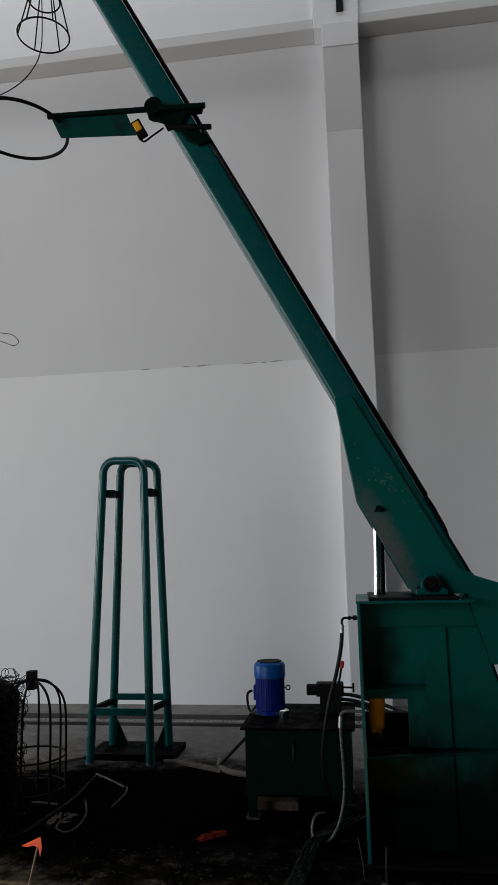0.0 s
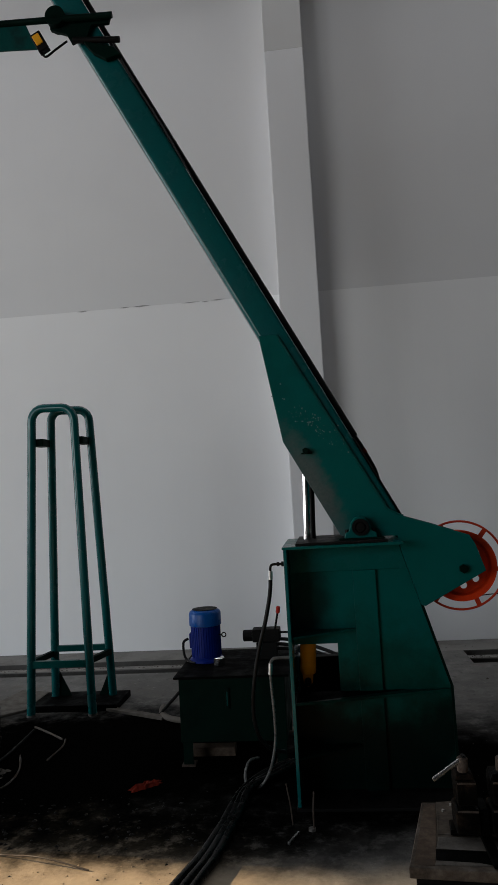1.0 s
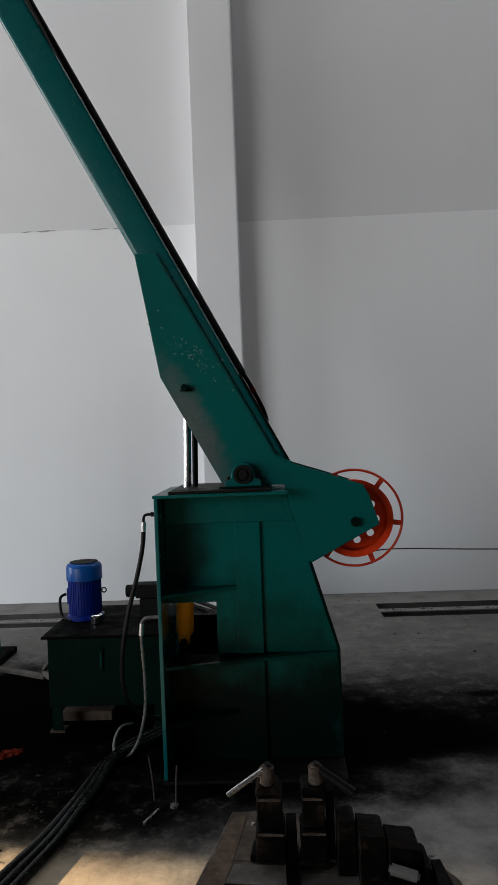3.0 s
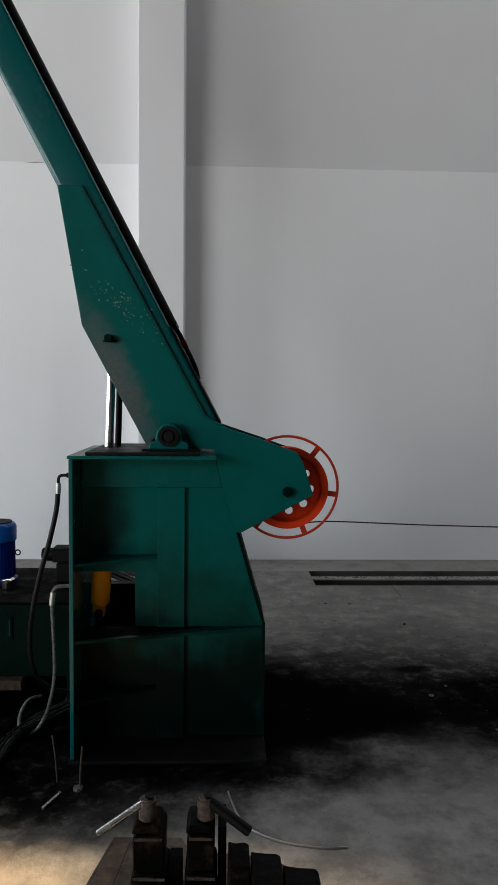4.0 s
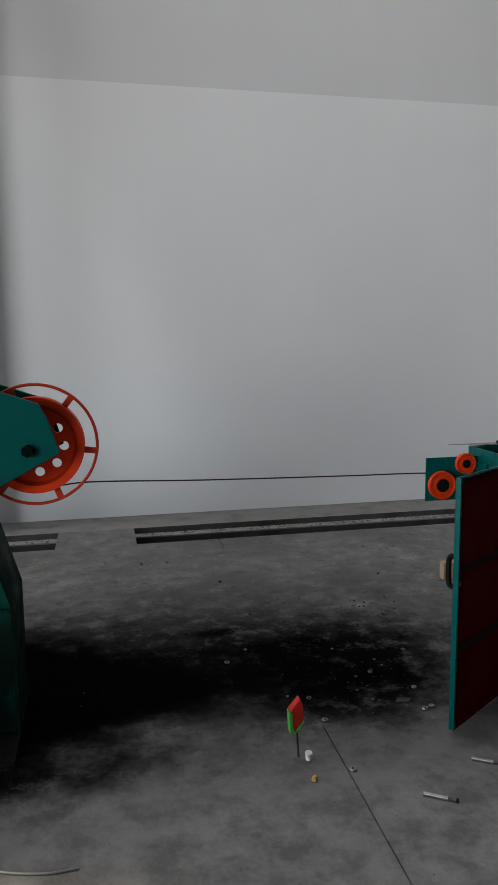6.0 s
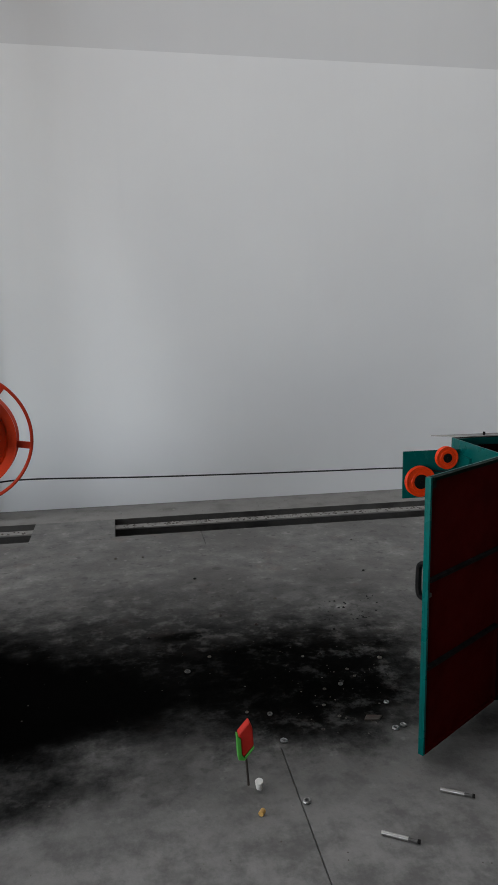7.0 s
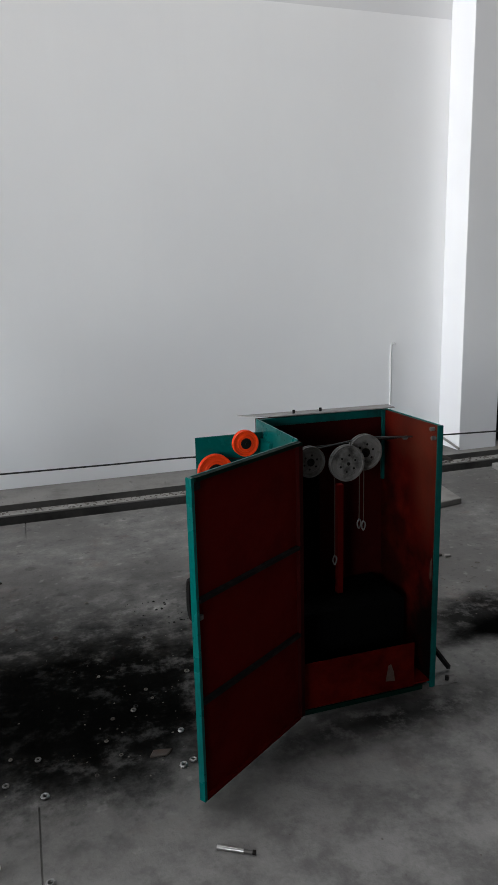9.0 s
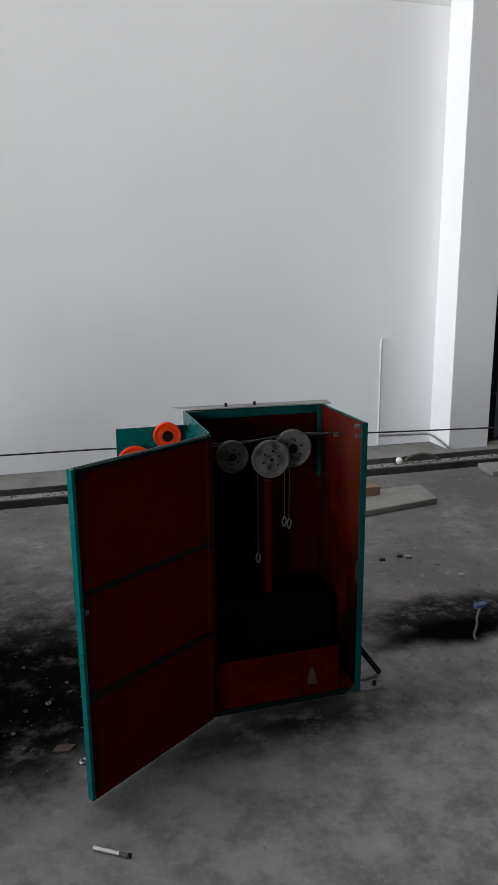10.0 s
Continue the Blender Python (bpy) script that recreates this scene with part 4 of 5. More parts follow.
# ---- hydraulic power unit ----
tk = thing("hydraulic_tank", (0.25, 6.1, 0), "dark green steel oil tank on short legs", "oil tank")
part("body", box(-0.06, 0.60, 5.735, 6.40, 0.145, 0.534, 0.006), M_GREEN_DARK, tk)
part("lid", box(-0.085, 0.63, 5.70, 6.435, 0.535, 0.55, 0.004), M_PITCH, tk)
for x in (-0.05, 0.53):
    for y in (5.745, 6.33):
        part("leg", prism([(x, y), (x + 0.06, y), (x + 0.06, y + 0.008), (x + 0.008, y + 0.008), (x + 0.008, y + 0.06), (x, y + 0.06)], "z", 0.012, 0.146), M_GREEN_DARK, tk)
        part("leg_foot", box(x - 0.012, x + 0.072, y - 0.012, y + 0.072, 0.0, 0.012), M_SCREW, tk)
gauge = part("sight_gauge", box(0.23, 0.256, 5.724, 5.734, 0.345, 0.47, 0.004), M_GREEN_DARK, tk, "oil level gauge")
part("sight_glass", box(0.239, 0.247, 5.72, 5.7235, 0.365, 0.45, 0.001), M_GREEN_DIRTY_SHADED, gauge)
part("filler_cap", lathe([(0.03, 0.0), (0.036, 0.004), (0.036, 0.05), (0.03, 0.056), (0.01, 0.058)], (0.165, 5.97, 0.551), (0, 0, 1), 24), M_CHROME, tk, "chromed filler cap", smooth=True)

MX, MY, MZ = 0.06, 6.12, 0.551
mo = thing("electric_motor", (MX, MY, MZ), "blue electric motor standing upright on the oil tank", "electric motor")
part("flange", lathe([(0.105, 0.0), (0.112, 0.003), (0.112, 0.02), (0.098, 0.03)], (MX, MY, MZ), (0, 0, 1), 36), M_BLUE, mo, smooth=True)
part("stator", lathe([(0.097, 0.028), (0.097, 0.24), (0.09, 0.245)], (MX, MY, MZ), (0, 0, 1), 36), M_BLUE, mo, smooth=True)
for k in range(36):
    a = radians(10 * k)
    c = Vector((MX + math.cos(a) * 0.0965, MY + math.sin(a) * 0.0965, 0.0))
    part("cooling_fin", rod((c.x, c.y, MZ + 0.035), (c.x, c.y, MZ + 0.24), 0.0038, 4), M_BLUE, mo)
part("fan_cover", lathe([(0.105, 0.238), (0.108, 0.24), (0.108, 0.315), (0.101, 0.332), (0.083, 0.342), (0.02, 0.346)], (MX, MY, MZ), (0, 0, 1), 40), M_BLUE_LIGHT, mo, "lighter blue fan cover", smooth=True)
part("grille", lathe([(0.083, 0.3425), (0.085, 0.346), (0.02, 0.3505)], (MX, MY, MZ), (0, 0, 1), 40), M_BLACK, mo, "black fan grille", smooth=True)
part("lifting_eye", tube(circle((MX + 0.128, MY - 0.04, MZ + 0.175), 0.014, (0, 1, 0), 16), 0.004, 6, True), M_DARK_STEEL, mo, smooth=True)
part("eye_shank", rod((MX + 0.09, MY - 0.03, MZ + 0.175), (MX + 0.115, MY - 0.04, MZ + 0.175), 0.004, 6), M_DARK_STEEL, mo)
part("terminal_box", box(MX - 0.118, MX - 0.08, MY + 0.01, MY + 0.09, MZ + 0.08, MZ + 0.18, 0.006), M_BLUE, mo)
part("power_cable", tube(smooth_line([(MX - 0.13, MY + 0.04, MZ + 0.14), (MX - 0.16, MY + 0.02, MZ + 0.12), (MX - 0.155, MY, MZ + 0.05), (MX - 0.13, MY - 0.02, MZ + 0.01), (MX - 0.06, MY - 0.09, MZ + 0.008)], 6), 0.009, 8), M_RUBBER, mo, smooth=True)

va = thing("valve_block", (0.460, 6.15, 0.551), "black hydraulic hand valve block on the tank", "valve")
part("manifold", box(0.400, 0.540, 6.09, 6.23, 0.551, 0.66, 0.005), M_BLACK, va)
part("valve_body", box(0.375, 0.560, 6.10, 6.21, 0.661, 0.745, 0.008), M_BLACK, va)
part("solenoid", rod((0.310, 6.15, 0.70), (0.375, 6.15, 0.70), 0.038, 20, bevel=0.004), M_BLACK, va, smooth=True)
part("lever", rod((0.530, 6.12, 0.745), (0.555, 6.10, 0.86), 0.007, 10), M_BLACK, va, smooth=True)
part("lever_knob", rod((0.554, 6.10, 0.85), (0.562, 6.095, 0.895), 0.014, 14, bevel=0.004), M_SIGNAL_RED, va, "red lever grip", smooth=True)
part("tee_screw", rod((0.560, 6.15, 0.715), (0.630, 6.14, 0.715), 0.007, 8), M_BLACK, va)
part("tee_bar", rod((0.627, 6.14, 0.685), (0.627, 6.14, 0.745), 0.007, 8), M_BLACK, va)
for k, z in enumerate((0.64, 0.675, 0.615)):
    part("pipe", tube(smooth_line([(0.50, 6.15 - 0.02 * k, z), (0.62, 6.12, z - 0.005), (0.76, 6.05, z - 0.03), (0.90, 5.95, z - 0.06), (1.05, 5.80, z - 0.10)], 6), 0.012, 8), M_RUBBER, va, smooth=True)

# hoses
h1 = thing("hydraulic_hose", (0.5, 5.35, 0.0), "black rubber hydraulic hose with steel elbow fitting", "hose", group="hydraulic hoses")
part("hose", tube(smooth_line([(0.586, 5.33, 1.18), (0.582, 5.33, 1.12), (0.570, 5.33, 1.05), (0.540, 5.33, 0.925), (0.497, 5.34, 0.78), (0.463, 5.34, 0.62), (0.446, 5.35, 0.48), (0.450, 5.36, 0.37), (0.475, 5.38, 0.28), (0.53, 5.42, 0.21), (0.60, 5.48, 0.17)], 8), 0.0115, 10), M_RUBBER, h1, smooth=True)
part("ferrule", rod((0.588, 5.33, 1.215), (0.586, 5.33, 1.165), 0.0125, 14, bevel=0.002), M_STEEL, h1, "crimped steel ferrule", smooth=True)
part("elbow", tube(smooth_line([(0.679, 5.33, 1.252), (0.63, 5.33, 1.252), (0.600, 5.33, 1.250), (0.589, 5.33, 1.235), (0.588, 5.33, 1.20)], 6), 0.007, 10), M_DARK_STEEL, h1, smooth=True)
part("swivel_nut", rod((0.652, 5.33, 1.252), (0.676, 5.33, 1.252), 0.014, 6), M_DARK_STEEL, h1)
part("swivel_nut", rod((0.626, 5.33, 1.252), (0.640, 5.33, 1.252), 0.012, 6), M_DARK_STEEL, h1)
h2 = thing("hydraulic_hose", (0.5, 5.35, 0.0), "grey braided hydraulic hose with steel fitting, looping on the floor", "hose", group="hydraulic hoses")
part("hose", tube(smooth_line([(0.553, 5.33, 0.66), (0.557, 5.33, 0.56), (0.563, 5.33, 0.42), (0.561, 5.33, 0.29), (0.540, 5.33, 0.18), (0.508, 5.34, 0.095), (0.463, 5.35, 0.034), (0.410, 5.37, 0.018), (0.372, 5.42, 0.03), (0.365, 5.48, 0.07), (0.385, 5.55, 0.10), (0.43, 5.62, 0.09)], 8), 0.0085, 10), M_BRAID, h2, "dark braided hose", smooth=True)
part("ferrule", rod((0.558, 5.335, 0.705), (0.553, 5.33, 0.645), 0.0125, 14, bevel=0.002), M_STEEL, h2, "crimped steel ferrule", smooth=True)
part("elbow", tube(smooth_line([(0.679, 5.34, 0.733), (0.61, 5.34, 0.733), (0.575, 5.338, 0.728), (0.560, 5.335, 0.71), (0.557, 5.334, 0.69)], 6), 0.009, 10), M_RUBBED, h2, smooth=True)
for k in range(3):
    o = 0.04 * k
    solo("floor_hose", tube(smooth_line([(0.60 + o, 5.66, 0.05), (0.44 + o, 5.50, 0.03), (0.352 + o * 0.7, 5.30, 0.021 + 0.012 * k), (0.320 + o * 0.7, 5.05, 0.021), (0.300 + o * 0.7, 4.89, 0.021), (0.252 + o * 0.9, 4.62, 0.021), (0.175 + o * 1.1, 4.35, 0.021), (-0.02 + o * 1.5, 3.6, 0.021), (-0.4 + o * 2, 2.2, 0.021)], 8), 0.0205, 10), M_HOSE, (0.3, 4.7, 0), "black hose lying across the floor", "hose", group="floor hoses", smooth=True)
# ---- open steel cabinet ----
CX0, CX1, CY0, CY1, CZ = 3.728, 4.305, 5.281, 5.71, 1.063
cb = thing("steel_cabinet", (4.02, 5.5, 0), "open steel cabinet, green outside and red primer inside", "cabinet")
part("side_panel", box(CX0, CX0 + 0.006, CY0, CY1, 0.0, CZ), M_GREEN, cb)
part("side_panel", box(CX1 - 0.006, CX1, CY0, CY1, 0.0, CZ), M_GREEN, cb)
part("side_lining", box(CX1 - 0.012, CX1 - 0.0065, CY0 + 0.004, CY1 - 0.01, 0.02, CZ - 0.004), M_LINING, cb, "rubbed red primer inner face with painted light and shade")
part("side_lining", box(CX0 + 0.0065, CX0 + 0.012, CY0 + 0.004, CY1 - 0.01, 0.02, CZ - 0.06), M_RED_SHADED, cb, "red primer inner face in a shaded tone")
part("front_post", box(CX1 - 0.02, CX1 + 0.003, CY0 - 0.008, CY0 - 0.001, 0.0, CZ, 0.002), M_GREEN_DIRTY_SHADED, cb, "dirty green front edge")
part("back_panel", box(CX0, CX1, CY1, CY1 + 0.006, 0.0, CZ), M_RED_SHADED, cb)
part("back_rail", box(CX0 + 0.013, CX1 - 0.013, CY1 - 0.02, CY1 - 0.001, CZ - 0.034, CZ - 0.002, 0.002), M_GREEN_DIRTY_SHADED, cb, "dirty green top rail")
part("corner_post", box(CX1 - 0.026, CX1 - 0.0125, CY1 - 0.034, CY1 - 0.021, 0.76, CZ - 0.003, 0.002), M_GREEN_DIRTY_SHADED, cb, "dirty green corner post")
lid = bmesh.new()
under = [lid.verts.new(p) for p in ((CX0 + 0.07, 5.692, CZ + 0.003), (CX1 + 0.022, 5.662, CZ + 0.004), (CX1 + 0.02, 5.715, CZ + 0.008), (CX0 - 0.015, 5.905, CZ - 0.022))]
over = [lid.verts.new(v.co + Vector((0, 0, 0.004))) for v in under]
lid.faces.new(under)
lid.faces.new(over[::-1])
for i in range(4):
    lid.faces.new((under[i], over[i], over[(i + 1) % 4], under[(i + 1) % 4]))
part("lid", lid, M_DUSTY, cb, "thin overhanging lid sheet")
for x in (3.93, 4.05):
    part("lid_bolt", rod((x - 0.02, 5.755, CZ - 0.004), (x - 0.02, 5.755, CZ + 0.014), 0.006, 6), M_DARK_STEEL, cb)
part("low_panel", box(CX0 + 0.013, 4.215, CY0, CY0 + 0.006, 0.02, 0.205), M_RED_WORN, cb, "scuffed red lower panel")
part("scuff_mark", prism([(4.09, 0.065), (4.13, 0.06), (4.125, 0.10), (4.112, 0.135), (4.10, 0.13), (4.095, 0.095)], "y", CY0 - 0.0015, CY0 - 0.0005), M_SCUFF_RED, cb, "pale scuff on the panel")
part("bottom", box(CX0 + 0.013, CX1 - 0.013, CY0 + 0.007, CY1 - 0.002, 0.02, 0.026), M_RED, cb)
part("sill", box(CX0, 4.25, CY0 - 0.006, CY0 - 0.001, 0.0, 0.019), M_GREEN_DARK, cb)
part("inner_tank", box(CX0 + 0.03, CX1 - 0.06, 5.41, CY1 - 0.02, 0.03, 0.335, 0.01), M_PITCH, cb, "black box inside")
# black sheet stands in for shade on the left of the back panel
part("back_shade", box(CX0 + 0.05, 4.0, 5.70, 5.715, 0.34, 0.86), M_PITCH, cb, "black sheet for the shade at the back")
part("post", box(4.008, 4.034, 5.54, 5.565, 0.336, 0.80, 0.003), M_RED, cb)
part("foot_plate", prism([(CX1 + 0.004, 5.270), (4.405, 5.262), (4.425, 5.315), (CX1 + 0.004, 5.33)], "z", 0.0, 0.006), M_RUBBED, cb, "worn steel foot plate")
part("foot_brace", rod((4.325, 5.36, 0.155), (4.43, 5.36, 0.012), 0.011, 4), M_BLACK, cb)
part("foot_bolt", rod((4.375, 5.29, 0.0062), (4.375, 5.29, 0.024), 0.008, 6), M_DARK_STEEL, cb)
for y, z in ((5.31, 1.045), (5.30, 1.012), (5.50, 0.975)):
    part("latch_lug", rod((CX1 - 0.013, y, z), (CX1 - 0.030, y, z), 0.008, 6), M_RUBBED, cb, "small steel bolt")
part("edge_scuff", prism([(5.300, 0.44), (5.312, 0.45), (5.309, 0.52), (5.298, 0.54), (5.296, 0.48)], "x", CX1 - 0.0135, CX1 - 0.0125), M_SCUFF_RED, cb, "pale scuff near the front edge")
part("pulley_bar", rod((CX0 + 0.02, 5.56, 0.955), (CX1 - 0.013, 5.56, 0.965), 0.005, 8), M_DARK_STEEL, cb)
HX, HY, EX, EY = CX0 - 0.006, CY0 - 0.025, 3.259, 4.946
door = part("door", bmesh.new(), M_GREEN, cb, "open door, red primer inside")
dv = Vector((EX - HX, EY - HY, 0)).normalized()
dn = Vector((dv.y, -dv.x, 0))
dn = dn if dn.x > 0 else -dn
DL = math.hypot(EX - HX, EY - HY)


def door_box(s0, s1, n0, n1, z0, z1):
    o = Vector((HX, HY, 0))
    pts = [(o + dv * s + dn * n).to_2d()[:] for s, n in ((s0, n0), (s1, n0), (s1, n1), (s0, n1))]
    return prism(pts, "z", z0, z1)


sheet = door_box(0, DL, -0.006, 0, 0.022, CZ)
bmesh.ops.translate(sheet, verts=sheet.verts, vec=-Vector(base_of(cb)))
sheet.to_mesh(door.data)
sheet.free()
part("lining", door_box(0.004, DL - 0.012, 0.0005, 0.004, 0.026, CZ - 0.004), M_RED, door, "red primer inner face")
part("edge_fold", door_box(DL - 0.011, DL, 0.0005, 0.016, 0.022, CZ), M_GREEN, door)
part("top_fold", door_box(0.004, DL - 0.012, 0.0045, 0.022, CZ - 0.012, CZ), M_GREEN_DARK, door)
part("hinge_fold", door_box(0.0, 0.022, 0.0045, 0.02, 0.03, CZ - 0.013), M_RED_SHADED, door)
part("bottom_fold", door_box(0.023, DL - 0.012, 0.0045, 0.018, 0.024, 0.034), M_RED, door)
# black stiffeners: the shadow below each fold is put into their colour
for z in (0.36, 0.69):
    part("stiffener", door_box(0.023, DL - 0.012, 0.0045, 0.022, z - 0.006, z + 0.006), M_BLACK, door)
part("latch", door_box(DL - 0.032, DL - 0.018, 0.0045, 0.012, 0.625, 0.64), M_RUBBED, door)
part("latch", door_box(DL - 0.04, DL - 0.013, 0.0045, 0.014, CZ - 0.04, CZ - 0.013), M_BLACK, door)
o = Vector((HX, HY, 0))
part("handle", tube(smooth_line([o + dv * (DL - 0.04) + dn * n + Vector((0, 0, z)) for n, z in ((-0.006, 0.735), (-0.042, 0.73), (-0.048, 0.675), (-0.042, 0.615), (-0.006, 0.61))], 5), 0.011, 8), M_BLACK, door, "black bow handle", smooth=True)


def pulley(name, c, r, thick, material, label, hub, hub_size=0.26):
    c = Vector(c)
    p = thing(name, c, label, "pulley", group=name + "s")
    part("disc", lathe([(r * 0.28, -thick), (r * 0.62, -thick), (r * 0.66, -thick * 0.75), (r * 0.86, -thick * 0.75), (r * 0.9, -thick), (r, -thick), (r, -thick * 0.6), (r * 0.88, 0), (r, thick * 0.6), (r, thick), (r * 0.3, thick)], c, (0, 1, 0), 40), material, p, smooth=True)
    part("hub", rod(c + Vector((0, -thick * 1.25, 0)), c + Vector((0, thick * 1.2, 0)), r * hub_size, 20, bevel=0.002), hub, p, smooth=True)
    for k in range(6 if hub_size < 0.4 else 0):
        a = radians(60 * k + 20)
        q = c + Vector((math.cos(a), 0, math.sin(a))) * r * 0.46
        part("rivet", rod(q + Vector((0, -thick * 1.06, 0)), q + Vector((0, -thick * 0.9, 0)), r * 0.07, 8), M_DARK_STEEL, p)
    part("spindle", rod(c + Vector((0, -thick * 1.5, 0)), c + Vector((0, 0.09, 0)), r * 0.1, 10), M_DARK_STEEL, p, smooth=True)
    return p


pulley("nylon_pulley", (3.860, 5.478, 0.925), 0.060, 0.012, M_WHITE_PLASTIC, "white nylon rope pulley in the cabinet", M_DARK_STEEL)
pulley("nylon_pulley", (3.998, 5.443, 0.914), 0.070, 0.012, M_WHITE_PLASTIC, "larger white nylon rope pulley with white hub", M_WHITE_PLASTIC)
pulley("nylon_pulley", (4.107, 5.508, 0.932), 0.072, 0.012, M_WHITE_PLASTIC, "white nylon rope pulley in the cabinet", M_DARK_STEEL)
pb = thing("pulley_bracket", (3.6, 5.63, 0.9), "green plate bracket on the cabinet side", "bracket")
part("plate", box(3.456, CX0 - 0.001, 5.625, 5.633, 0.812, 1.025, 0.002), M_GREEN, pb)
part("gusset", prism([(CX0 - 0.001, 0.80), (CX0 - 0.001, 1.0), (CX0 - 0.012, 1.0), (CX0 - 0.03, 0.80)], "y", 5.52, 5.624), M_GREEN, pb)
pulley("orange_pulley", (3.639, 5.58, 0.998), 0.050, 0.012, M_ORANGE, "small orange guide pulley on the bracket", M_DARK_STEEL, 0.42)
pulley("orange_pulley", (3.518, 5.58, 0.898), 0.068, 0.012, M_ORANGE, "larger orange guide pulley on the bracket", M_DARK_STEEL, 0.48)
for x, z in ((3.949, 0.530), (4.053, 0.665), (4.072, 0.655)):
    hk = thing("hook_line", (x, 5.443, z), "thin hanging line with a small hook", "hook", group="hook lines")
    part("line", rod((x, 5.443, 0.90), (x, 5.443, z + 0.02), 0.0017, 5), M_RUST, hk)
    part("hook", tube(smooth_line([(x, 5.443, z + 0.02), (x - 0.008, 5.443, z), (x, 5.443, z - 0.02), (x + 0.008, 5.443, z), (x + 0.004, 5.443, z + 0.015)], 5), 0.0028, 6), M_RUBBED, hk, smooth=True)
solo("pull_cord", tube(smooth_line([(1.69, 5.47, 1.0), (1.86, 5.50, 1.012), (2.3, 5.54, 0.99), (2.7, 5.58, 0.973), (3.1, 5.61, 0.96), (3.47, 5.63, 0.95), (3.65, 5.61, 0.93), (3.88, 5.50, 0.966), (4.12, 5.52, 0.985), (4.32, 5.46, 0.985), (4.91, 5.48, 0.962), (7.0, 5.5, 0.90), (12.0, 5.5, 0.85), (17.99, 5.5, 0.85)], 6), 0.0035, 6), M_CABLE, (3.0, 5.6, 0.98), "thin dark steel cord strung from wheel to cabinet", "cord", smooth=True)

# ---- clamping fixture on a steel bench ----
be = thing("steel_bench", (1.3, 3.2, 0), "low steel bench with a rusty worn top plate", "bench")
TOP = [(1.040, 3.072), (1.57, 3.012), (1.545, 3.16), (1.47, 3.29), (1.40, 3.345), (1.26, 3.365), (1.24, 3.405), (1.112, 3.41)]
part("top_plate", prism(TOP, "z", 0.765, 0.79, 0.002), M_BENCH, be)
part("body", prism([(1.056, 3.081), (1.545, 3.028), (1.52, 3.16), (1.45, 3.28), (1.39, 3.33), (1.25, 3.35), (1.23, 3.39), (1.125, 3.395)], "z", 0.06, 0.764), M_DARK_STEEL, be)
part("front_frame", prism([(1.046, 3.068), (1.56, 3.010), (1.56, 3.004), (1.046, 3.062)], "z", 0.740, 0.752, 0.001), M_RUBBED, be, "pale metal edge strip")
part("front_frame", prism([(1.046, 3.068), (1.058, 3.0665), (1.058, 3.061), (1.046, 3.062)], "z", 0.10, 0.7395, 0.001), M_RUBBED, be, "pale metal edge strip")
part("front_panel", prism([(1.059, 3.071), (1.555, 3.016), (1.555, 3.009), (1.059, 3.064)], "z", 0.12, 0.739, 0.001), M_DUSTY, be, "dusty grey front panel")
part("rusty_edge", prism([(1.052, 3.082), (1.100, 3.078), (1.126, 3.235), (1.146, 3.395), (1.118, 3.40)], "z", 0.7902, 0.7910), M_RUST_STREAK, be, "rust-brown edge of the plate")
part("slot", prism([(1.112, 3.152), (1.228, 3.139), (1.228, 3.080), (1.106, 3.102)], "z", 0.7902, 0.7912), M_PITCH, be, "black slot across the plate")
part("slot", prism([(1.252, 3.128), (1.52, 3.096), (1.53, 3.05), (1.252, 3.084)], "z", 0.7902, 0.7912), M_PITCH, be, "black slot across the plate")
part("rubbed_plate", prism([(1.128, 3.212), (1.228, 3.205), (1.228, 3.142), (1.114, 3.155)], "z", 0.7902, 0.7922, 0.0008), M_STRIP, be, "rubbed grey steel plate")
part("rubbed_plate", prism([(1.256, 3.175), (1.392, 3.187), (1.384, 3.115), (1.255, 3.131)], "z", 0.7902, 0.7922, 0.0008), M_STRIP, be, "rubbed grey steel plate")
part("rubbed_plate", prism([(1.106, 3.099), (1.20, 3.087), (1.228, 3.076), (1.19, 3.074), (1.10, 3.080)], "z", 0.7902, 0.7922, 0.0008), M_STRIP, be, "rubbed grey steel plate")
part("rubbed_plate", prism([(1.27, 3.080), (1.36, 3.069), (1.36, 3.052), (1.29, 3.060)], "z", 0.7902, 0.7922, 0.0008), M_STRIP, be, "rubbed grey steel plate")
part("end_plate", prism([(1.128, 3.225), (1.150, 3.402), (1.190, 3.405), (1.210, 3.397), (1.222, 3.372), (1.219, 3.335), (1.203, 3.290), (1.175, 3.222)], "z", 0.7902, 0.7942, 0.001), M_BENCH, be, "round-ended grey steel plate")
for x, y in ((1.186, 3.378), (1.160, 3.345), (1.19, 3.31)):
    part("bolt_head", rod((x, y, 0.7943), (x, y, 0.799), 0.0042, 6), M_STEEL, be, "small bright bolt head")
for x, y in ((1.10, 3.09), (1.49, 3.06), (1.16, 3.35), (1.37, 3.28)):
    part("foot", box(x - 0.03, x + 0.03, y - 0.03, y + 0.03, 0.0, 0.0595), M_DARK_STEEL, be)
fx = thing("clamping_fixture", (1.3, 3.2, 0.79), "rusty dark clamping fixture with two handled screws", "clamp")
for x0, x1 in ((1.158, 1.227), (1.253, 1.31)):
    part("bed_plate", prism([(x0, 3.214 if x0 < 1.2 else 3.192), (x1, 3.207 if x0 < 1.2 else 3.186), (x1 + 0.002, 3.275), (x0 + 0.006, 3.272)], "z", 0.7925, 0.806, 0.002), M_BLOCK, fx)
part("bed_slot", box(1.2285, 1.2515, 3.06, 3.27, 0.7915, 0.80), M_PITCH, fx)
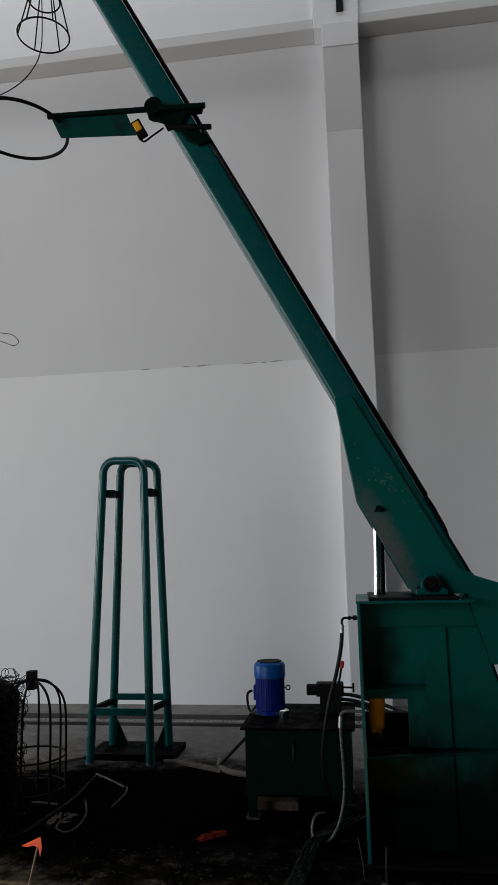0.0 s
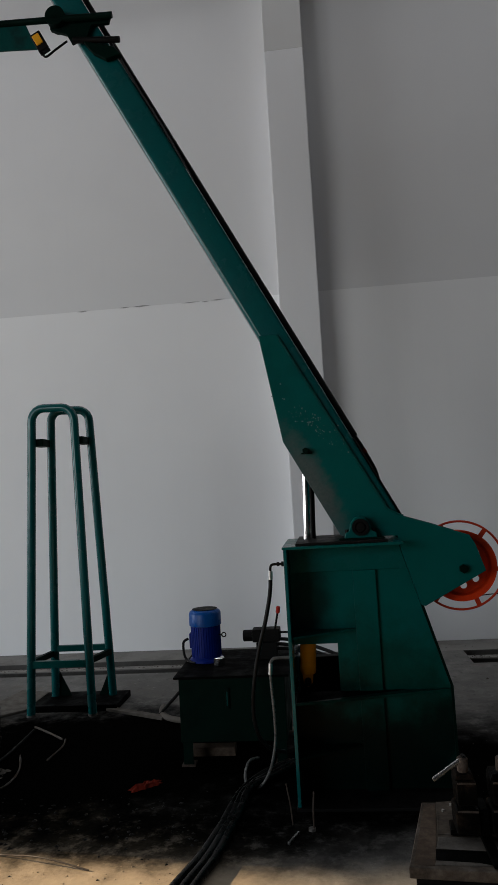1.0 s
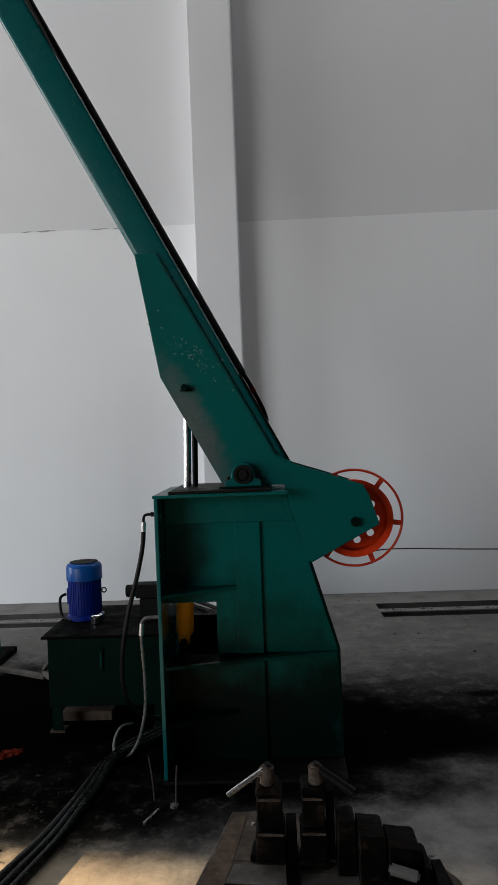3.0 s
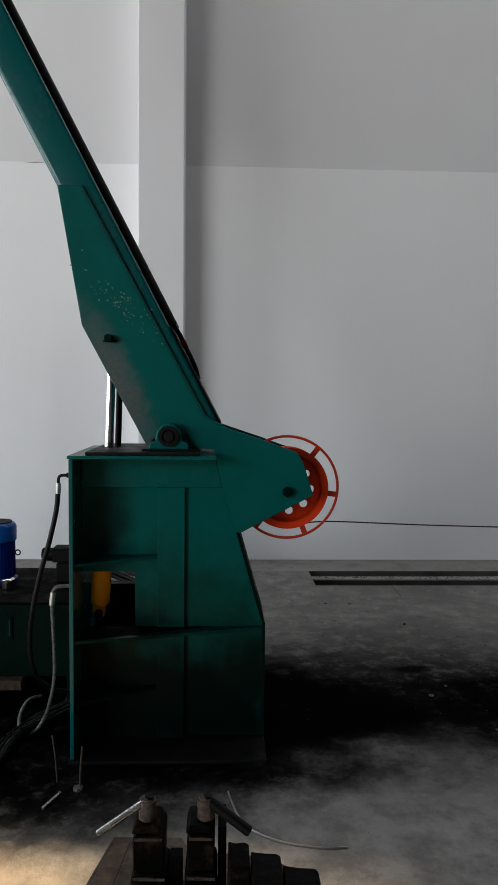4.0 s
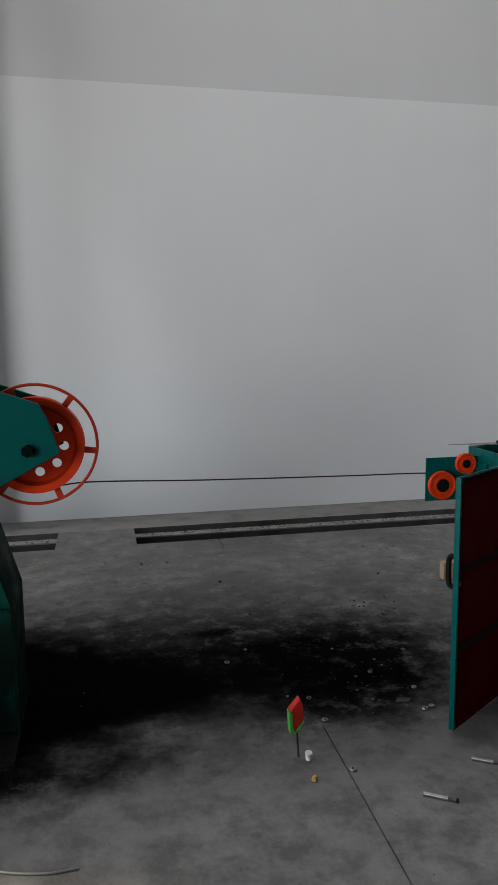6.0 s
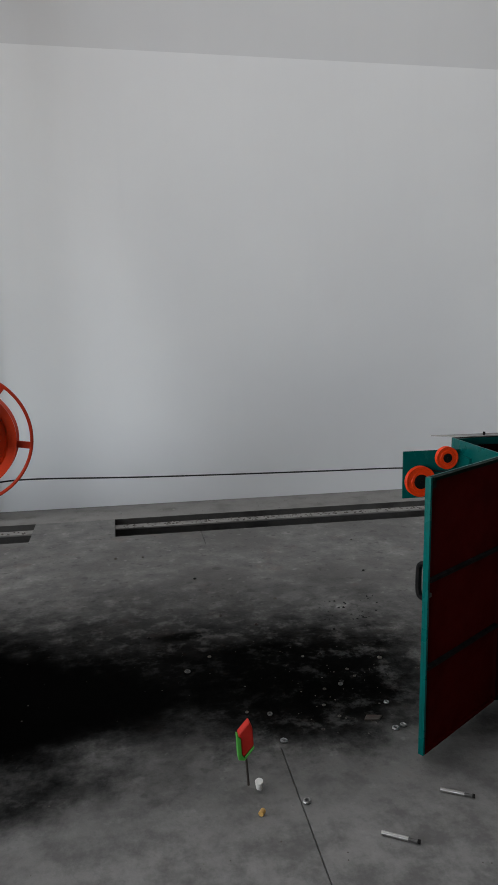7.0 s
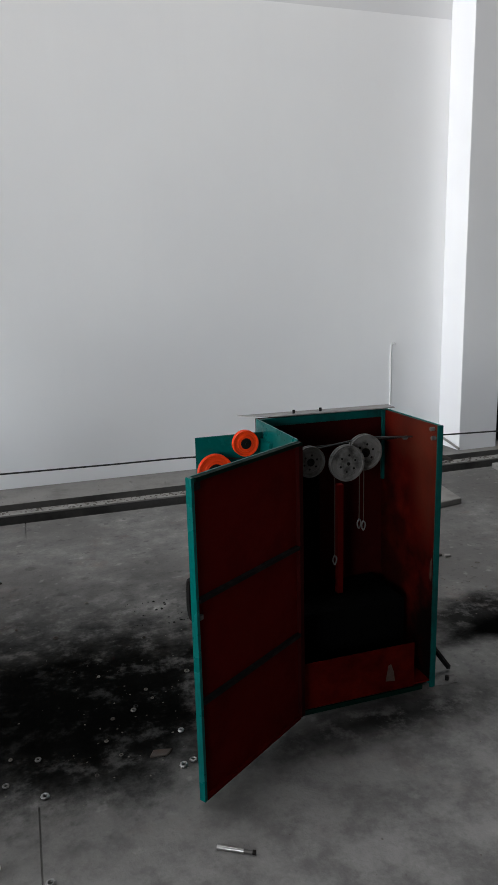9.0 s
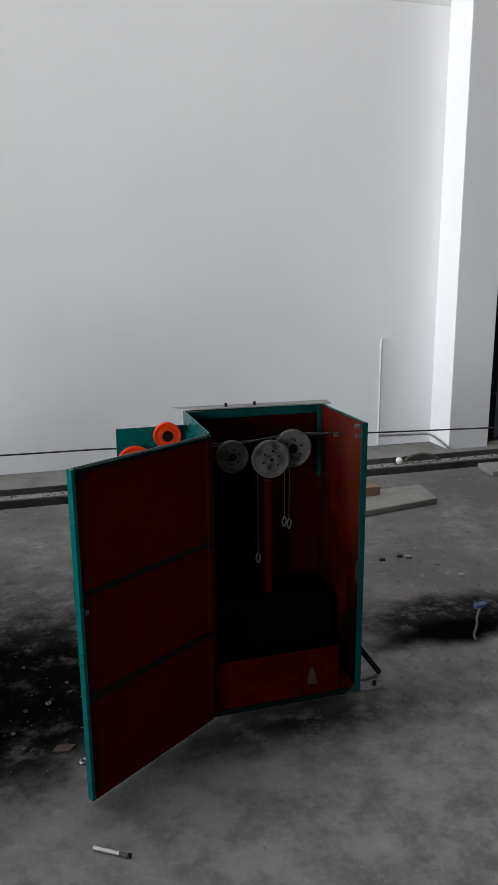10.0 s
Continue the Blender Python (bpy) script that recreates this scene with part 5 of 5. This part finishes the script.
part("centre_web", box(1.2295, 1.2505, 3.195, 3.265, 0.8005, 0.862, 0.002), M_PITCH, fx)
for x0, w in ((1.172, 0.056), (1.2575, 0.050)):
    jaw = part("clamp_post", prism([(x0, 0.8065), (x0 + w, 0.8065), (x0 + w + 0.001, 0.858), (x0 + w - 0.002, 0.866), (x0 + 0.003, 0.865), (x0 - 0.001, 0.857)], "y", 3.188, 3.262, 0.002), M_BLOCK, fx)
    part("clamp_neck", box(x0 + 0.014, x0 + w - 0.008, 3.20, 3.25, 0.8655, 0.8755), M_PITCH, jaw)
    part("clamp_block", prism([(x0 + 0.005, 0.876), (x0 + w - 0.004, 0.876), (x0 + w - 0.003, 0.926), (x0 + w - 0.007, 0.934), (x0 + 0.007, 0.935), (x0 + 0.003, 0.927)], "y", 3.182, 3.255, 0.002), M_BLOCK, jaw)
    part("worn_edge", prism([(x0 + 0.006, 0.9285), (x0 + w - 0.007, 0.9275), (x0 + w - 0.006, 0.931), (x0 + w - 0.02, 0.9325), (x0 + 0.007, 0.933)], "y", 3.1795, 3.1815), M_SCREW, jaw, "edge rubbed brown")
    part("worn_edge", prism([(x0 + 0.004, 0.8595), (x0 + w - 0.003, 0.858), (x0 + w - 0.002, 0.862), (x0 + 0.02, 0.864), (x0 + 0.003, 0.8635)], "y", 3.1855, 3.1875), M_SCREW, jaw, "edge rubbed brown")
    part("clamp_cap", prism([(x0 + 0.001, 0.9355), (x0 + w - 0.008, 0.9355), (x0 + w - 0.009, 0.946), (x0 + w - 0.014, 0.950), (x0 + 0.006, 0.949)], "y", 3.185, 3.242, 0.002), M_BLOCK, jaw)
part("side_plate", box(1.3095, 1.323, 3.195, 3.26, 0.8065, 0.940, 0.002), M_PITCH, fx)
for x, x1, ye, r, mt, lab in ((1.197, 1.121, 3.178, 0.0056, M_DULL_CHROME, "bright steel handle"), (1.290, 1.360, 3.178, 0.0085, M_BLACK, "")):
    sc = part("screw", rod((x, 3.203, 0.9505), (x, 3.203, 0.986), 0.0138, 20, bevel=0.003), M_SCREW, fx, "rust-brown screw head", smooth=True)
    part("screw_tip", rod((x + 0.002, 3.202, 0.9865), (x + 0.004, 3.201, 0.991), 0.008, 12, bevel=0.002), M_DARK_STEEL, sc)
    part("handle", rod((x + (x1 - x) * 0.08, 3.199, 0.980), (x1, ye, 0.942), r, 14, bevel=0.0015), mt, sc, lab, smooth=True)
part("step_block", prism([(1.3245, 0.7925), (1.360, 0.7925), (1.360, 0.892), (1.352, 0.896), (1.337, 0.894), (1.3265, 0.898)], "y", 3.165, 3.225, 0.0015), M_BLOCK, fx)
part("step_block", prism([(1.361, 0.7925), (1.411, 0.7925), (1.411, 0.880), (1.404, 0.884), (1.385, 0.885), (1.363, 0.888)], "y", 3.13, 3.212, 0.0015), M_BLOCK, fx)
part("step_block", prism([(1.412, 0.7925), (1.472, 0.7925), (1.472, 0.860), (1.466, 0.866), (1.440, 0.868), (1.414, 0.872)], "y", 3.12, 3.20, 0.0015), M_BLOCK, fx)
part("step_block", prism([(1.474, 0.7925), (1.488, 0.7925), (1.487, 0.840), (1.480, 0.846), (1.475, 0.845)], "y", 3.10, 3.18, 0.0015), M_BLOCK, fx)
part("leaning_plate", prism([(1.496, 0.7905), (1.530, 0.7905), (1.508, 0.838), (1.490, 0.838)], "y", 3.06, 3.14, 0.001), M_BLOCK, fx)
part("stop_bar", prism([(1.400, 0.812), (1.520, 0.806), (1.520, 0.820), (1.400, 0.826)], "y", 3.075, 3.098, 0.002), M_BLOCK, fx)
part("ball_end", rod((1.41, 3.108, 0.842), (1.462, 3.095, 0.832), 0.010, 14, bevel=0.004), M_RUBBED, fx, smooth=True)

for ob in (be, fx):
    ob.location += Vector((0.022, -0.055, 0.0))

# ---- small things on the floor ----
fm = thing("floor_marker", (2.613, 4.93, 0), "red and green painted block on a thin rod", "marker")
part("rod", rod((2.617, 4.93, 0.0), (2.609, 4.935, 0.13), 0.0045, 8), M_RUST, fm)
part("red_block", prism([(2.592, 0.122), (2.600, 0.108), (2.637, 0.150), (2.634, 0.212), (2.622, 0.240), (2.583, 0.196), (2.586, 0.180)], "y", 4.925, 4.960, 0.003), M_SIGNAL_RED, fm, "red block")
part("green_side", prism([(2.578, 0.192), (2.591, 0.184), (2.594, 0.124), (2.602, 0.110), (2.638, 0.149), (2.638, 0.142), (2.604, 0.100), (2.582, 0.104)], "y", 4.921, 4.958, 0.001), M_SIGNAL_GREEN, fm, "green side")
solo("plastic_cap", rod((2.652, 4.905, 0.001), (2.648, 4.897, 0.034), 0.0125, 20, r2=0.0145, bevel=0.002), M_WHITE, (2.652, 4.905, 0), "small white plastic cap on the floor", "cap", smooth=True)
solo("yellow_plug", rod((2.627, 4.762, 0.009), (2.639, 4.779, 0.009), 0.009, 12), M_PLUG, (2.633, 4.77, 0), "small dull yellow plastic plug", "plug")
for (a, b) in (((3.257, 4.766), (3.347, 4.711)), ((2.983, 4.606), (3.078, 4.546))):
    pn = thing("steel_pin", (a[0], a[1], 0), "bright turned steel pin lying on the floor", "pin", group="steel pins")
    q = Vector((b[0], b[1], 0.007))
    p = Vector((a[0], a[1], 0.007))
    part("shank", rod(p, p + (q - p) * 0.75, 0.007, 12), M_STEEL, pn, smooth=True)
    part("neck", rod(p + (q - p) * 0.75, q, 0.005, 12), M_RUBBED, pn, smooth=True)
    part("end", rod(q, q + (q - p) * 0.08, 0.007, 12), M_DARK_STEEL, pn, smooth=True)
solo("loose_wire", tube(smooth_line([(1.372, 4.87, 0.006), (1.385, 4.80, 0.005), (1.41, 4.70, 0.004), (1.46, 4.61, 0.004), (1.56, 4.54, 0.004), (1.70, 4.50, 0.004), (1.80, 4.50, 0.004)], 8), 0.004, 6), M_STEEL, (1.5, 4.6, 0), "bent bright wire lying on the floor", "wire", smooth=True)
rng = random.Random(4)
NUTS = [(3.287, 5.346, 1), (3.145, 5.534, 0), (2.798, 5.159, 1), (2.679, 5.254, 0), (2.785, 5.356, 0), (2.488, 5.790, 0), (2.794, 4.800, 1), (3.289, 5.169, 1), (3.252, 5.155, 1)]   # x, y, bright or dull
for k in range(34):
    if k < 9:
        x, y, bright = NUTS[k]
    elif k < 24:
        x, y = rng.gauss(3.2, 0.25), rng.gauss(5.7, 0.4)
    else:
        x, y = rng.uniform(1.9, 5.4), rng.uniform(4.6, 7.6)
    r = rng.uniform(0.008, 0.0115) if k < 9 else rng.uniform(0.005, 0.009)
    bm = tube(circle((x, y, 0.006), r, (rng.uniform(-0.1, 0.1), rng.uniform(-0.1, 0.1), 1), 8), r * 0.42, 5, True)
    solo("steel_nut", bm, (M_DULL_NUT if bright else M_RUBBED) if k < 9 else rng.choice((M_RUST, M_DARK_STEEL, M_WOOD)), (x, y, 0), "small loose steel nut on the floor", "nut", group="loose nuts", smooth=True)


def grit(count, xr, yr, size, seed, ground=0.0):
    """Scattered low, uneven crumbs."""
    bm = bmesh.new()
    g = random.Random(seed)
    for _ in range(count):
        x, y, s = g.uniform(*xr), g.uniform(*yr), g.uniform(0.3, 1.0) ** 2 * size
        a0, long = g.uniform(0, 6.28), g.uniform(0.45, 1.0)
        ring = []
        for k in range(5):
            a = k * 1.2566
            u, v = math.cos(a) * s * g.uniform(0.6, 1.0), math.sin(a) * s * long * g.uniform(0.6, 1.0)
            ring.append(bm.verts.new((x + u * math.cos(a0) - v * math.sin(a0), y + u * math.sin(a0) + v * math.cos(a0), ground + 0.0005)))
        tip = bm.verts.new((x + g.uniform(-0.3, 0.3) * s, y + g.uniform(-0.3, 0.3) * s, ground + s * g.uniform(0.25, 0.7)))
        for k in range(5):
            bm.faces.new((ring[k], ring[(k + 1) % 5], tip))
    return bm


solo("grit", grit(350, (-2.2, 0.15), (3.7, 4.6), 0.012, 1), M_SAND, (0, 4, 0), "scattered sandy crumbs on the floor", "debris", kind="stuff")
solo("grit", grit(600, (1.4, 6.5), (4.2, 8.0), 0.006, 2), M_WOOD, (3, 5, 0), "scattered fine grit on the floor", "debris", kind="stuff")
solo("grit", grit(500, (-3.5, 8.0), (8.60, 9.0), 0.02, 3), M_SLAB, (2, 8.9, 0), "rubble crumbs along the wall", "debris", kind="stuff")

solo("grit", grit(700, (2.2, 8.0), (8.455, 8.555), 0.022, 31, -0.048), M_WOOD, (4, 8.5, -0.048), "dark crumbs and dirt on the trench ledge", "debris", kind="stuff")
solo("grit", grit(120, (2.2, 8.0), (8.455, 8.555), 0.020, 32, -0.048), M_LEDGE, (4, 8.5, -0.048), "pale mortar crumbs on the trench ledge", "debris", kind="stuff")
solo("grit", grit(300, (-3.5, 1.5), (8.455, 8.555), 0.022, 33, -0.048), M_WOOD, (-1, 8.5, -0.048), "dark crumbs and dirt on the trench ledge", "debris", kind="stuff")
solo("scrap_chips", grit(60, (3.25, 3.65), (6.2, 6.5), 0.013, 11), M_BLACK, (3.45, 6.38, 0), "dark scrap chips on the floor", "debris", kind="stuff")
solo("scrap_chips", grit(60, (2.9, 3.4), (5.1, 6.0), 0.007, 12), M_WOOD, (3.2, 5.6, 0), "pale scrap chips on the oily floor", "debris", kind="stuff")
solo("scrap_chips", grit(110, (-1.2, 0.2), (4.35, 5.4), 0.012, 13), M_DARK_STEEL, (-0.3, 4.8, 0), "dark scrap chips on the sandy floor", "debris", kind="stuff")
solo("scrap_chips", grit(150, (-0.95, 0.30), (4.72, 5.3), 0.019, 21), M_DARK_STEEL, (-0.3, 4.85, 0), "dark scrap and turnings on the dark floor", "debris", kind="stuff")
solo("straw_bits", grit(30, (-1.2, 0.2), (4.1, 4.5), 0.011, 14), M_WOOD, (-0.4, 4.4, 0), "dry straw bits on the sandy floor", "debris", kind="stuff")
solo("scrap_chips", grit(70, (4.75, 5.45), (5.9, 6.3), 0.012, 15), M_WOOD, (5.1, 6.1, 0), "scrap chips beside the cabinet", "debris", kind="stuff")
solo("paper_scrap", prism([(3.15, 5.235), (3.21, 5.225), (3.235, 5.255), (3.17, 5.27)], "z", 0.0, 0.006, 0.002), M_RUST, (3.19, 5.25, 0), "flattened grey scrap on the oily floor", "scrap")
solo("loose_wire", tube(smooth_line([(-1.2, 4.76, 0.004), (-0.754, 4.678, 0.006), (-0.5, 4.60, 0.03), (-0.246, 4.536, 0.004)], 8), 0.004, 6), M_RUST, (-0.7, 4.65, 0), "long rusty wire lying on the sandy floor", "wire", smooth=True)
solo("floor_board", prism([(-1.98, 6.93), (-1.80, 6.74), (-1.59, 6.94), (-1.60, 7.45), (-1.87, 7.52)], "z", 0.0, 0.02, 0.003), M_WOOD, (-1.8, 7.1, 0), "flat grey board lying on the floor", "board")
solo("pale_hose", tube(smooth_line([(-0.45, 6.92, 0.024), (-0.43, 6.77, 0.024), (-0.36, 6.64, 0.024), (-0.26, 6.57, 0.024), (-0.12, 6.53, 0.024)], 8), 0.022, 10), M_WOOD, (-0.4, 6.7, 0), "short grey hose end curling on the floor", "hose", smooth=True)
solo("leaning_bar", rod((-0.44, 6.74, 0.012), (-0.076, 6.41, 0.40), 0.012, 8), M_BLACK, (-0.44, 6.74, 0), "thin black bar leaning on the tank", "bar")
solo("timber_block", box(-0.045, 0.25, 5.90, 5.99, 0.0, 0.055, 0.004), M_RUST_STREAK, (0.1, 5.95, 0), "brown timber block under the tank", "block")
solo("cover_slab", prism([(5.18, 7.15), (5.816, 7.265), (5.873, 7.603), (5.24, 7.56)], "z", 0.0, 0.045, 0.006), M_SLAB, (5.5, 7.4, 0), "loose concrete trench cover slab on the floor", "slab", group="cover slabs")
solo("cover_slab", prism([(6.60, 7.75), (7.4, 7.68), (7.42, 7.98), (6.64, 8.02)], "z", 0.0, 0.045, 0.006), M_SLAB, (7.0, 7.85, 0), "pale concrete cover slab beside the trench", "slab", group="cover slabs")
solo("brick", box(4.12, 4.24, 6.70, 6.76, 0.0, 0.115, 0.004), M_TAN, (4.13, 6.73, 0), "tan brick standing on the floor behind the cabinet", "brick")
solo("white_ball", lathe([(0.006, 0.0), (0.02, 0.006), (0.029, 0.02), (0.031, 0.031), (0.029, 0.042), (0.02, 0.056), (0.006, 0.062)], (6.17, 8.50, -0.048), (0, 0, 1), 20), M_WHITE, (6.17, 8.50, -0.048), "small white ball on the trench ledge", "ball", smooth=True)
solo("hose_piece", tube(smooth_line([(6.22, 8.50, -0.034), (6.28, 8.50, 0.012), (6.38, 8.50, 0.028), (6.48, 8.50, 0.012), (6.56, 8.50, -0.034)], 6), 0.014, 8), M_WOOD, (6.4, 8.5, -0.048), "arched piece of dusty hose on the ledge", "hose", smooth=True)
solo("blue_scrap", prism([(5.13, 5.745), (5.20, 5.755), (5.205, 5.79), (5.14, 5.785)], "z", 0.0, 0.02, 0.003), M_BLUE_DULL, (5.165, 5.77, 0), "small blue-grey plastic scrap on the floor", "scrap")
solo("bent_strip", tube(smooth_line([(5.12, 5.70, 0.03), (5.08, 5.66, 0.012), (5.04, 5.60, 0.006), (4.98, 5.53, 0.006), (4.955, 5.48, 0.012)], 6), 0.006, 6), M_WOOD, (5.05, 5.6, 0), "bent pale plastic strip on the floor", "strip", smooth=True)
for x, y, mt, lab in ((4.98, 6.44, M_RUST, "rusty scrap piece on the floor"), (5.14, 6.43, M_LEDGE, "pale scrap piece on the floor"), (5.288, 6.12, M_LEDGE, "pale scrap piece on the floor"), (5.10, 6.46, M_RUST, "rusty scrap piece on the floor")):
    solo("scrap_piece", prism([(x - 0.02, y - 0.008), (x + 0.014, y - 0.014), (x + 0.022, y + 0.006), (x - 0.01, y + 0.016)], "z", 0.0, 0.014, 0.002), mt, (x, y, 0), lab, "scrap", group="scrap pieces")
solo("brick", box(5.30, 5.46, 7.44, 7.54, 0.0455, 0.11, 0.004), M_BRICK, (5.38, 7.5, 0.0455), "broken red-brown brick on the slab", "brick")
solo("floor_plank", prism([(-1.0, 6.95), (-0.40, 6.64), (-0.37, 6.69), (-0.98, 7.01)], "z", 0.0, 0.022, 0.003), M_WOOD, (-0.7, 6.8, 0), "grey weathered plank on the floor", "plank")
solo("foundation_rod", tube(smooth_line([(0.764, 4.907, 0.0), (0.765, 4.91, 0.08), (0.772, 4.915, 0.18)], 5), 0.0045, 8), M_RUST, (0.764, 4.907, 0), "rusty rod standing up from the floor", "rod", group="foundation rods", smooth=True)
solo("foundation_rod", tube(smooth_line([(0.657, 4.963, 0.0), (0.65, 4.97, 0.09), (0.632, 4.99, 0.19)], 5), 0.0035, 8), M_RUST, (0.657, 4.963, 0), "thin bent rod standing up from the floor", "rod", group="foundation rods", smooth=True)
solo("rod_nut", rod((0.755, 4.905, 0.0), (0.755, 4.905, 0.012), 0.02, 6), M_RUBBED, (0.755, 4.905, 0), "steel nut at the foot of a rod", "nut")
solo("steel_clip", prism([(0.641, 4.763), (0.652, 4.758), (0.697, 4.870), (0.687, 4.876)], "z", 0.0, 0.014, 0.002), M_DULL_CHROME, (0.67, 4.82, 0), "short bright steel clip on the floor", "clip")


def crumpled(cx, cy, lx, ly, turn, seed, height):
    """A crumpled cloth lying on the floor."""
    g = random.Random(seed)
    bm = bmesh.new()
    nx, ny = 11, 6
    c, n = math.cos(radians(turn)), math.sin(radians(turn))
    top = []
    for i in range(nx):
        row = []
        for k in range(ny):
            u, v = (i / (nx - 1) - 0.5), (k / (ny - 1) - 0.5)
            rim = min(i, k, nx - 1 - i, ny - 1 - k)
            x = u * lx * g.uniform(0.85, 1.1) + g.uniform(-0.008, 0.008)
            y = v * ly * (1.0 - 0.6 * abs(u)) * g.uniform(0.7, 1.15)
            row.append(bm.verts.new((cx + x * c - y * n, cy + x * n + y * c, 0.003 if rim == 0 else g.uniform(0.3, 1.0) * height)))
        top.append(row)
    for i in range(nx - 1):
        for k in range(ny - 1):
            bm.faces.new((top[i][k], top[i + 1][k], top[i + 1][k + 1], top[i][k + 1]))
    got = bmesh.ops.extrude_face_region(bm, geom=bm.faces[:])
    bmesh.ops.translate(bm, verts=[q for q in got["geom"] if isinstance(q, bmesh.types.BMVert)], vec=(0, 0, -0.0025))
    return bm


solo("red_rag", crumpled(-0.215, 5.45, 0.20, 0.075, 40, 5, 0.028), M_DARK_RED, (-0.225, 5.45, 0), "crumpled dark red rag on the floor", "rag")

# ---- things by the west side ----
rk = thing("wire_rack", (-1.585, 5.93, 0), "black round-bar rack with arched legs", "rack")
RC = Vector((-1.585, 5.93, 0))
part("top_block", box(RC.x - 0.03, RC.x + 0.03, RC.y - 0.03, RC.y + 0.03, 0.735, 0.86, 0.004), M_BLACK, rk)
for k in range(8):
    a = radians(45 * k + 12)
    d = Vector((math.cos(a), math.sin(a), 0))
    part("leg", tube(smooth_line([RC + d * 0.02 + Vector((0, 0, 0.80)), RC + d * 0.13 + Vector((0, 0, 0.77)), RC + d * 0.215 + Vector((0, 0, 0.68)), RC + d * 0.24 + Vector((0, 0, 0.5)), RC + d * 0.24 + Vector((0, 0, 0.0))], 6), 0.008, 8), M_BLACK, rk, smooth=True)
for z in (0.10, 0.30):
    part("ring", tube(circle(RC + Vector((0, 0, z)), 0.24, (0, 0, 1), 36), 0.007, 8, True), M_BLACK, rk, smooth=True)
for p, r, mt, lab in (([(-1.50, 5.25, 0.012), (-1.366, 5.375, 0.012), (-1.329, 5.606, 0.014), (-1.282, 5.944, 0.02), (-1.315, 6.46, 0.012)], 0.009, M_BLACK, "long bent black bar lying on the floor"),
                      ([(-1.312, 6.47, 0.03), (-1.16, 6.36, 0.02), (-1.017, 6.242, 0.012)], 0.0075, M_WOOD, "grey thin stick lying on the floor"),
                      ([(-1.0, 6.25, 0.01), (-0.965, 6.10, 0.012), (-0.976, 5.86, 0.01)], 0.006, M_RUST, "short bent rusty rod lying on the floor"),
                      ([(-1.174, 5.90, 0.03), (-1.09, 5.70, 0.02), (-1.07, 5.53, 0.01), (-1.10, 5.42, 0.01), (-1.19, 5.47, 0.01), (-1.22, 5.60, 0.01)], 0.006, M_RUST, "curled rusty rod end lying on the floor"),
                      ([(-1.55, 5.90, 0.01), (-1.45, 5.89, 0.012), (-1.36, 5.87, 0.01)], 0.007, M_WOOD, "short grey stick under the rack")):
    solo("scrap_rod", tube(smooth_line(p, 8), r, 8), mt, p[0], lab, "rod", group="scrap rods", smooth=True)
solo("plastic_scrap", grit(40, (-1.33, -1.17), (5.56, 5.74), 0.035, 8), M_WOOD, (-1.25, 5.65, 0), "crumpled grey plastic scrap", "scrap", kind="stuff")
wr = thing("wire_bundle", (-1.83, 5.3, 0), "tall black bundle of tangled steel wire", "wire bundle")
part("core", lathe([(0.40, 0.0), (0.42, 0.05), (0.41, 0.5), (0.42, 0.80), (0.36, 0.86), (0.1, 0.89)], (-1.83, 5.3, 0), (0, 0, 1), 32), M_PITCH, wr)
tang = None
g = random.Random(9)
for k in range(330):
    a, z = g.uniform(-2.0, 1.2), g.uniform(0.05, 0.87)
    rr = g.uniform(0.415, 0.445)
    if k > 240:
        rr, z = g.uniform(0.1, 0.42), g.uniform(0.86, 0.905)
    c = Vector((-1.83 + math.cos(a) * rr, 5.3 + math.sin(a) * rr, z))
    tang = tube(circle(c, g.uniform(0.02, 0.05), (g.uniform(-1, 1), g.uniform(-1, 1), g.uniform(-1, 1)), 12), 0.0025, 4, True, bm=tang)
ob = part("tangle", tang, M_BLACK, wr)
ob["kind"] = "stuff"
fl = thing("flag_stick", (-0.90, 4.42, 0), "thin stick with a torn orange plastic flag", "flag")
part("stick", rod((-0.905, 4.42, 0.0), (-0.826, 4.42, 0.345), 0.0045, 8), M_WOOD, fl)
part("flag", prism([(-0.905, 0.322), (-0.862, 0.342), (-0.815, 0.364), (-0.807, 0.315), (-0.815, 0.280), (-0.824, 0.318), (-0.850, 0.325), (-0.880, 0.318)], "y", 4.410, 4.4145), M_FLAG, fl, "torn orange flag")

# thin wire hanging from the hoop's west side
solo("hanging_wire", tube(smooth_line([(-1.832, 5.31, 4.585), (-1.80, 5.31, 3.9), (-1.72, 5.30, 3.35), (-1.62, 5.30, 3.12), (-1.558, 5.30, 3.105), (-1.478, 5.30, 3.087), (-1.430, 5.30, 3.041), (-1.457, 5.30, 3.012), (-1.525, 5.30, 3.036), (-1.62, 5.30, 3.08)], 8), 0.0025, 6), M_CABLE, (-1.832, 5.31, 4.585), "thin dark wire hanging in a loop from the hoop", "wire", smooth=True)
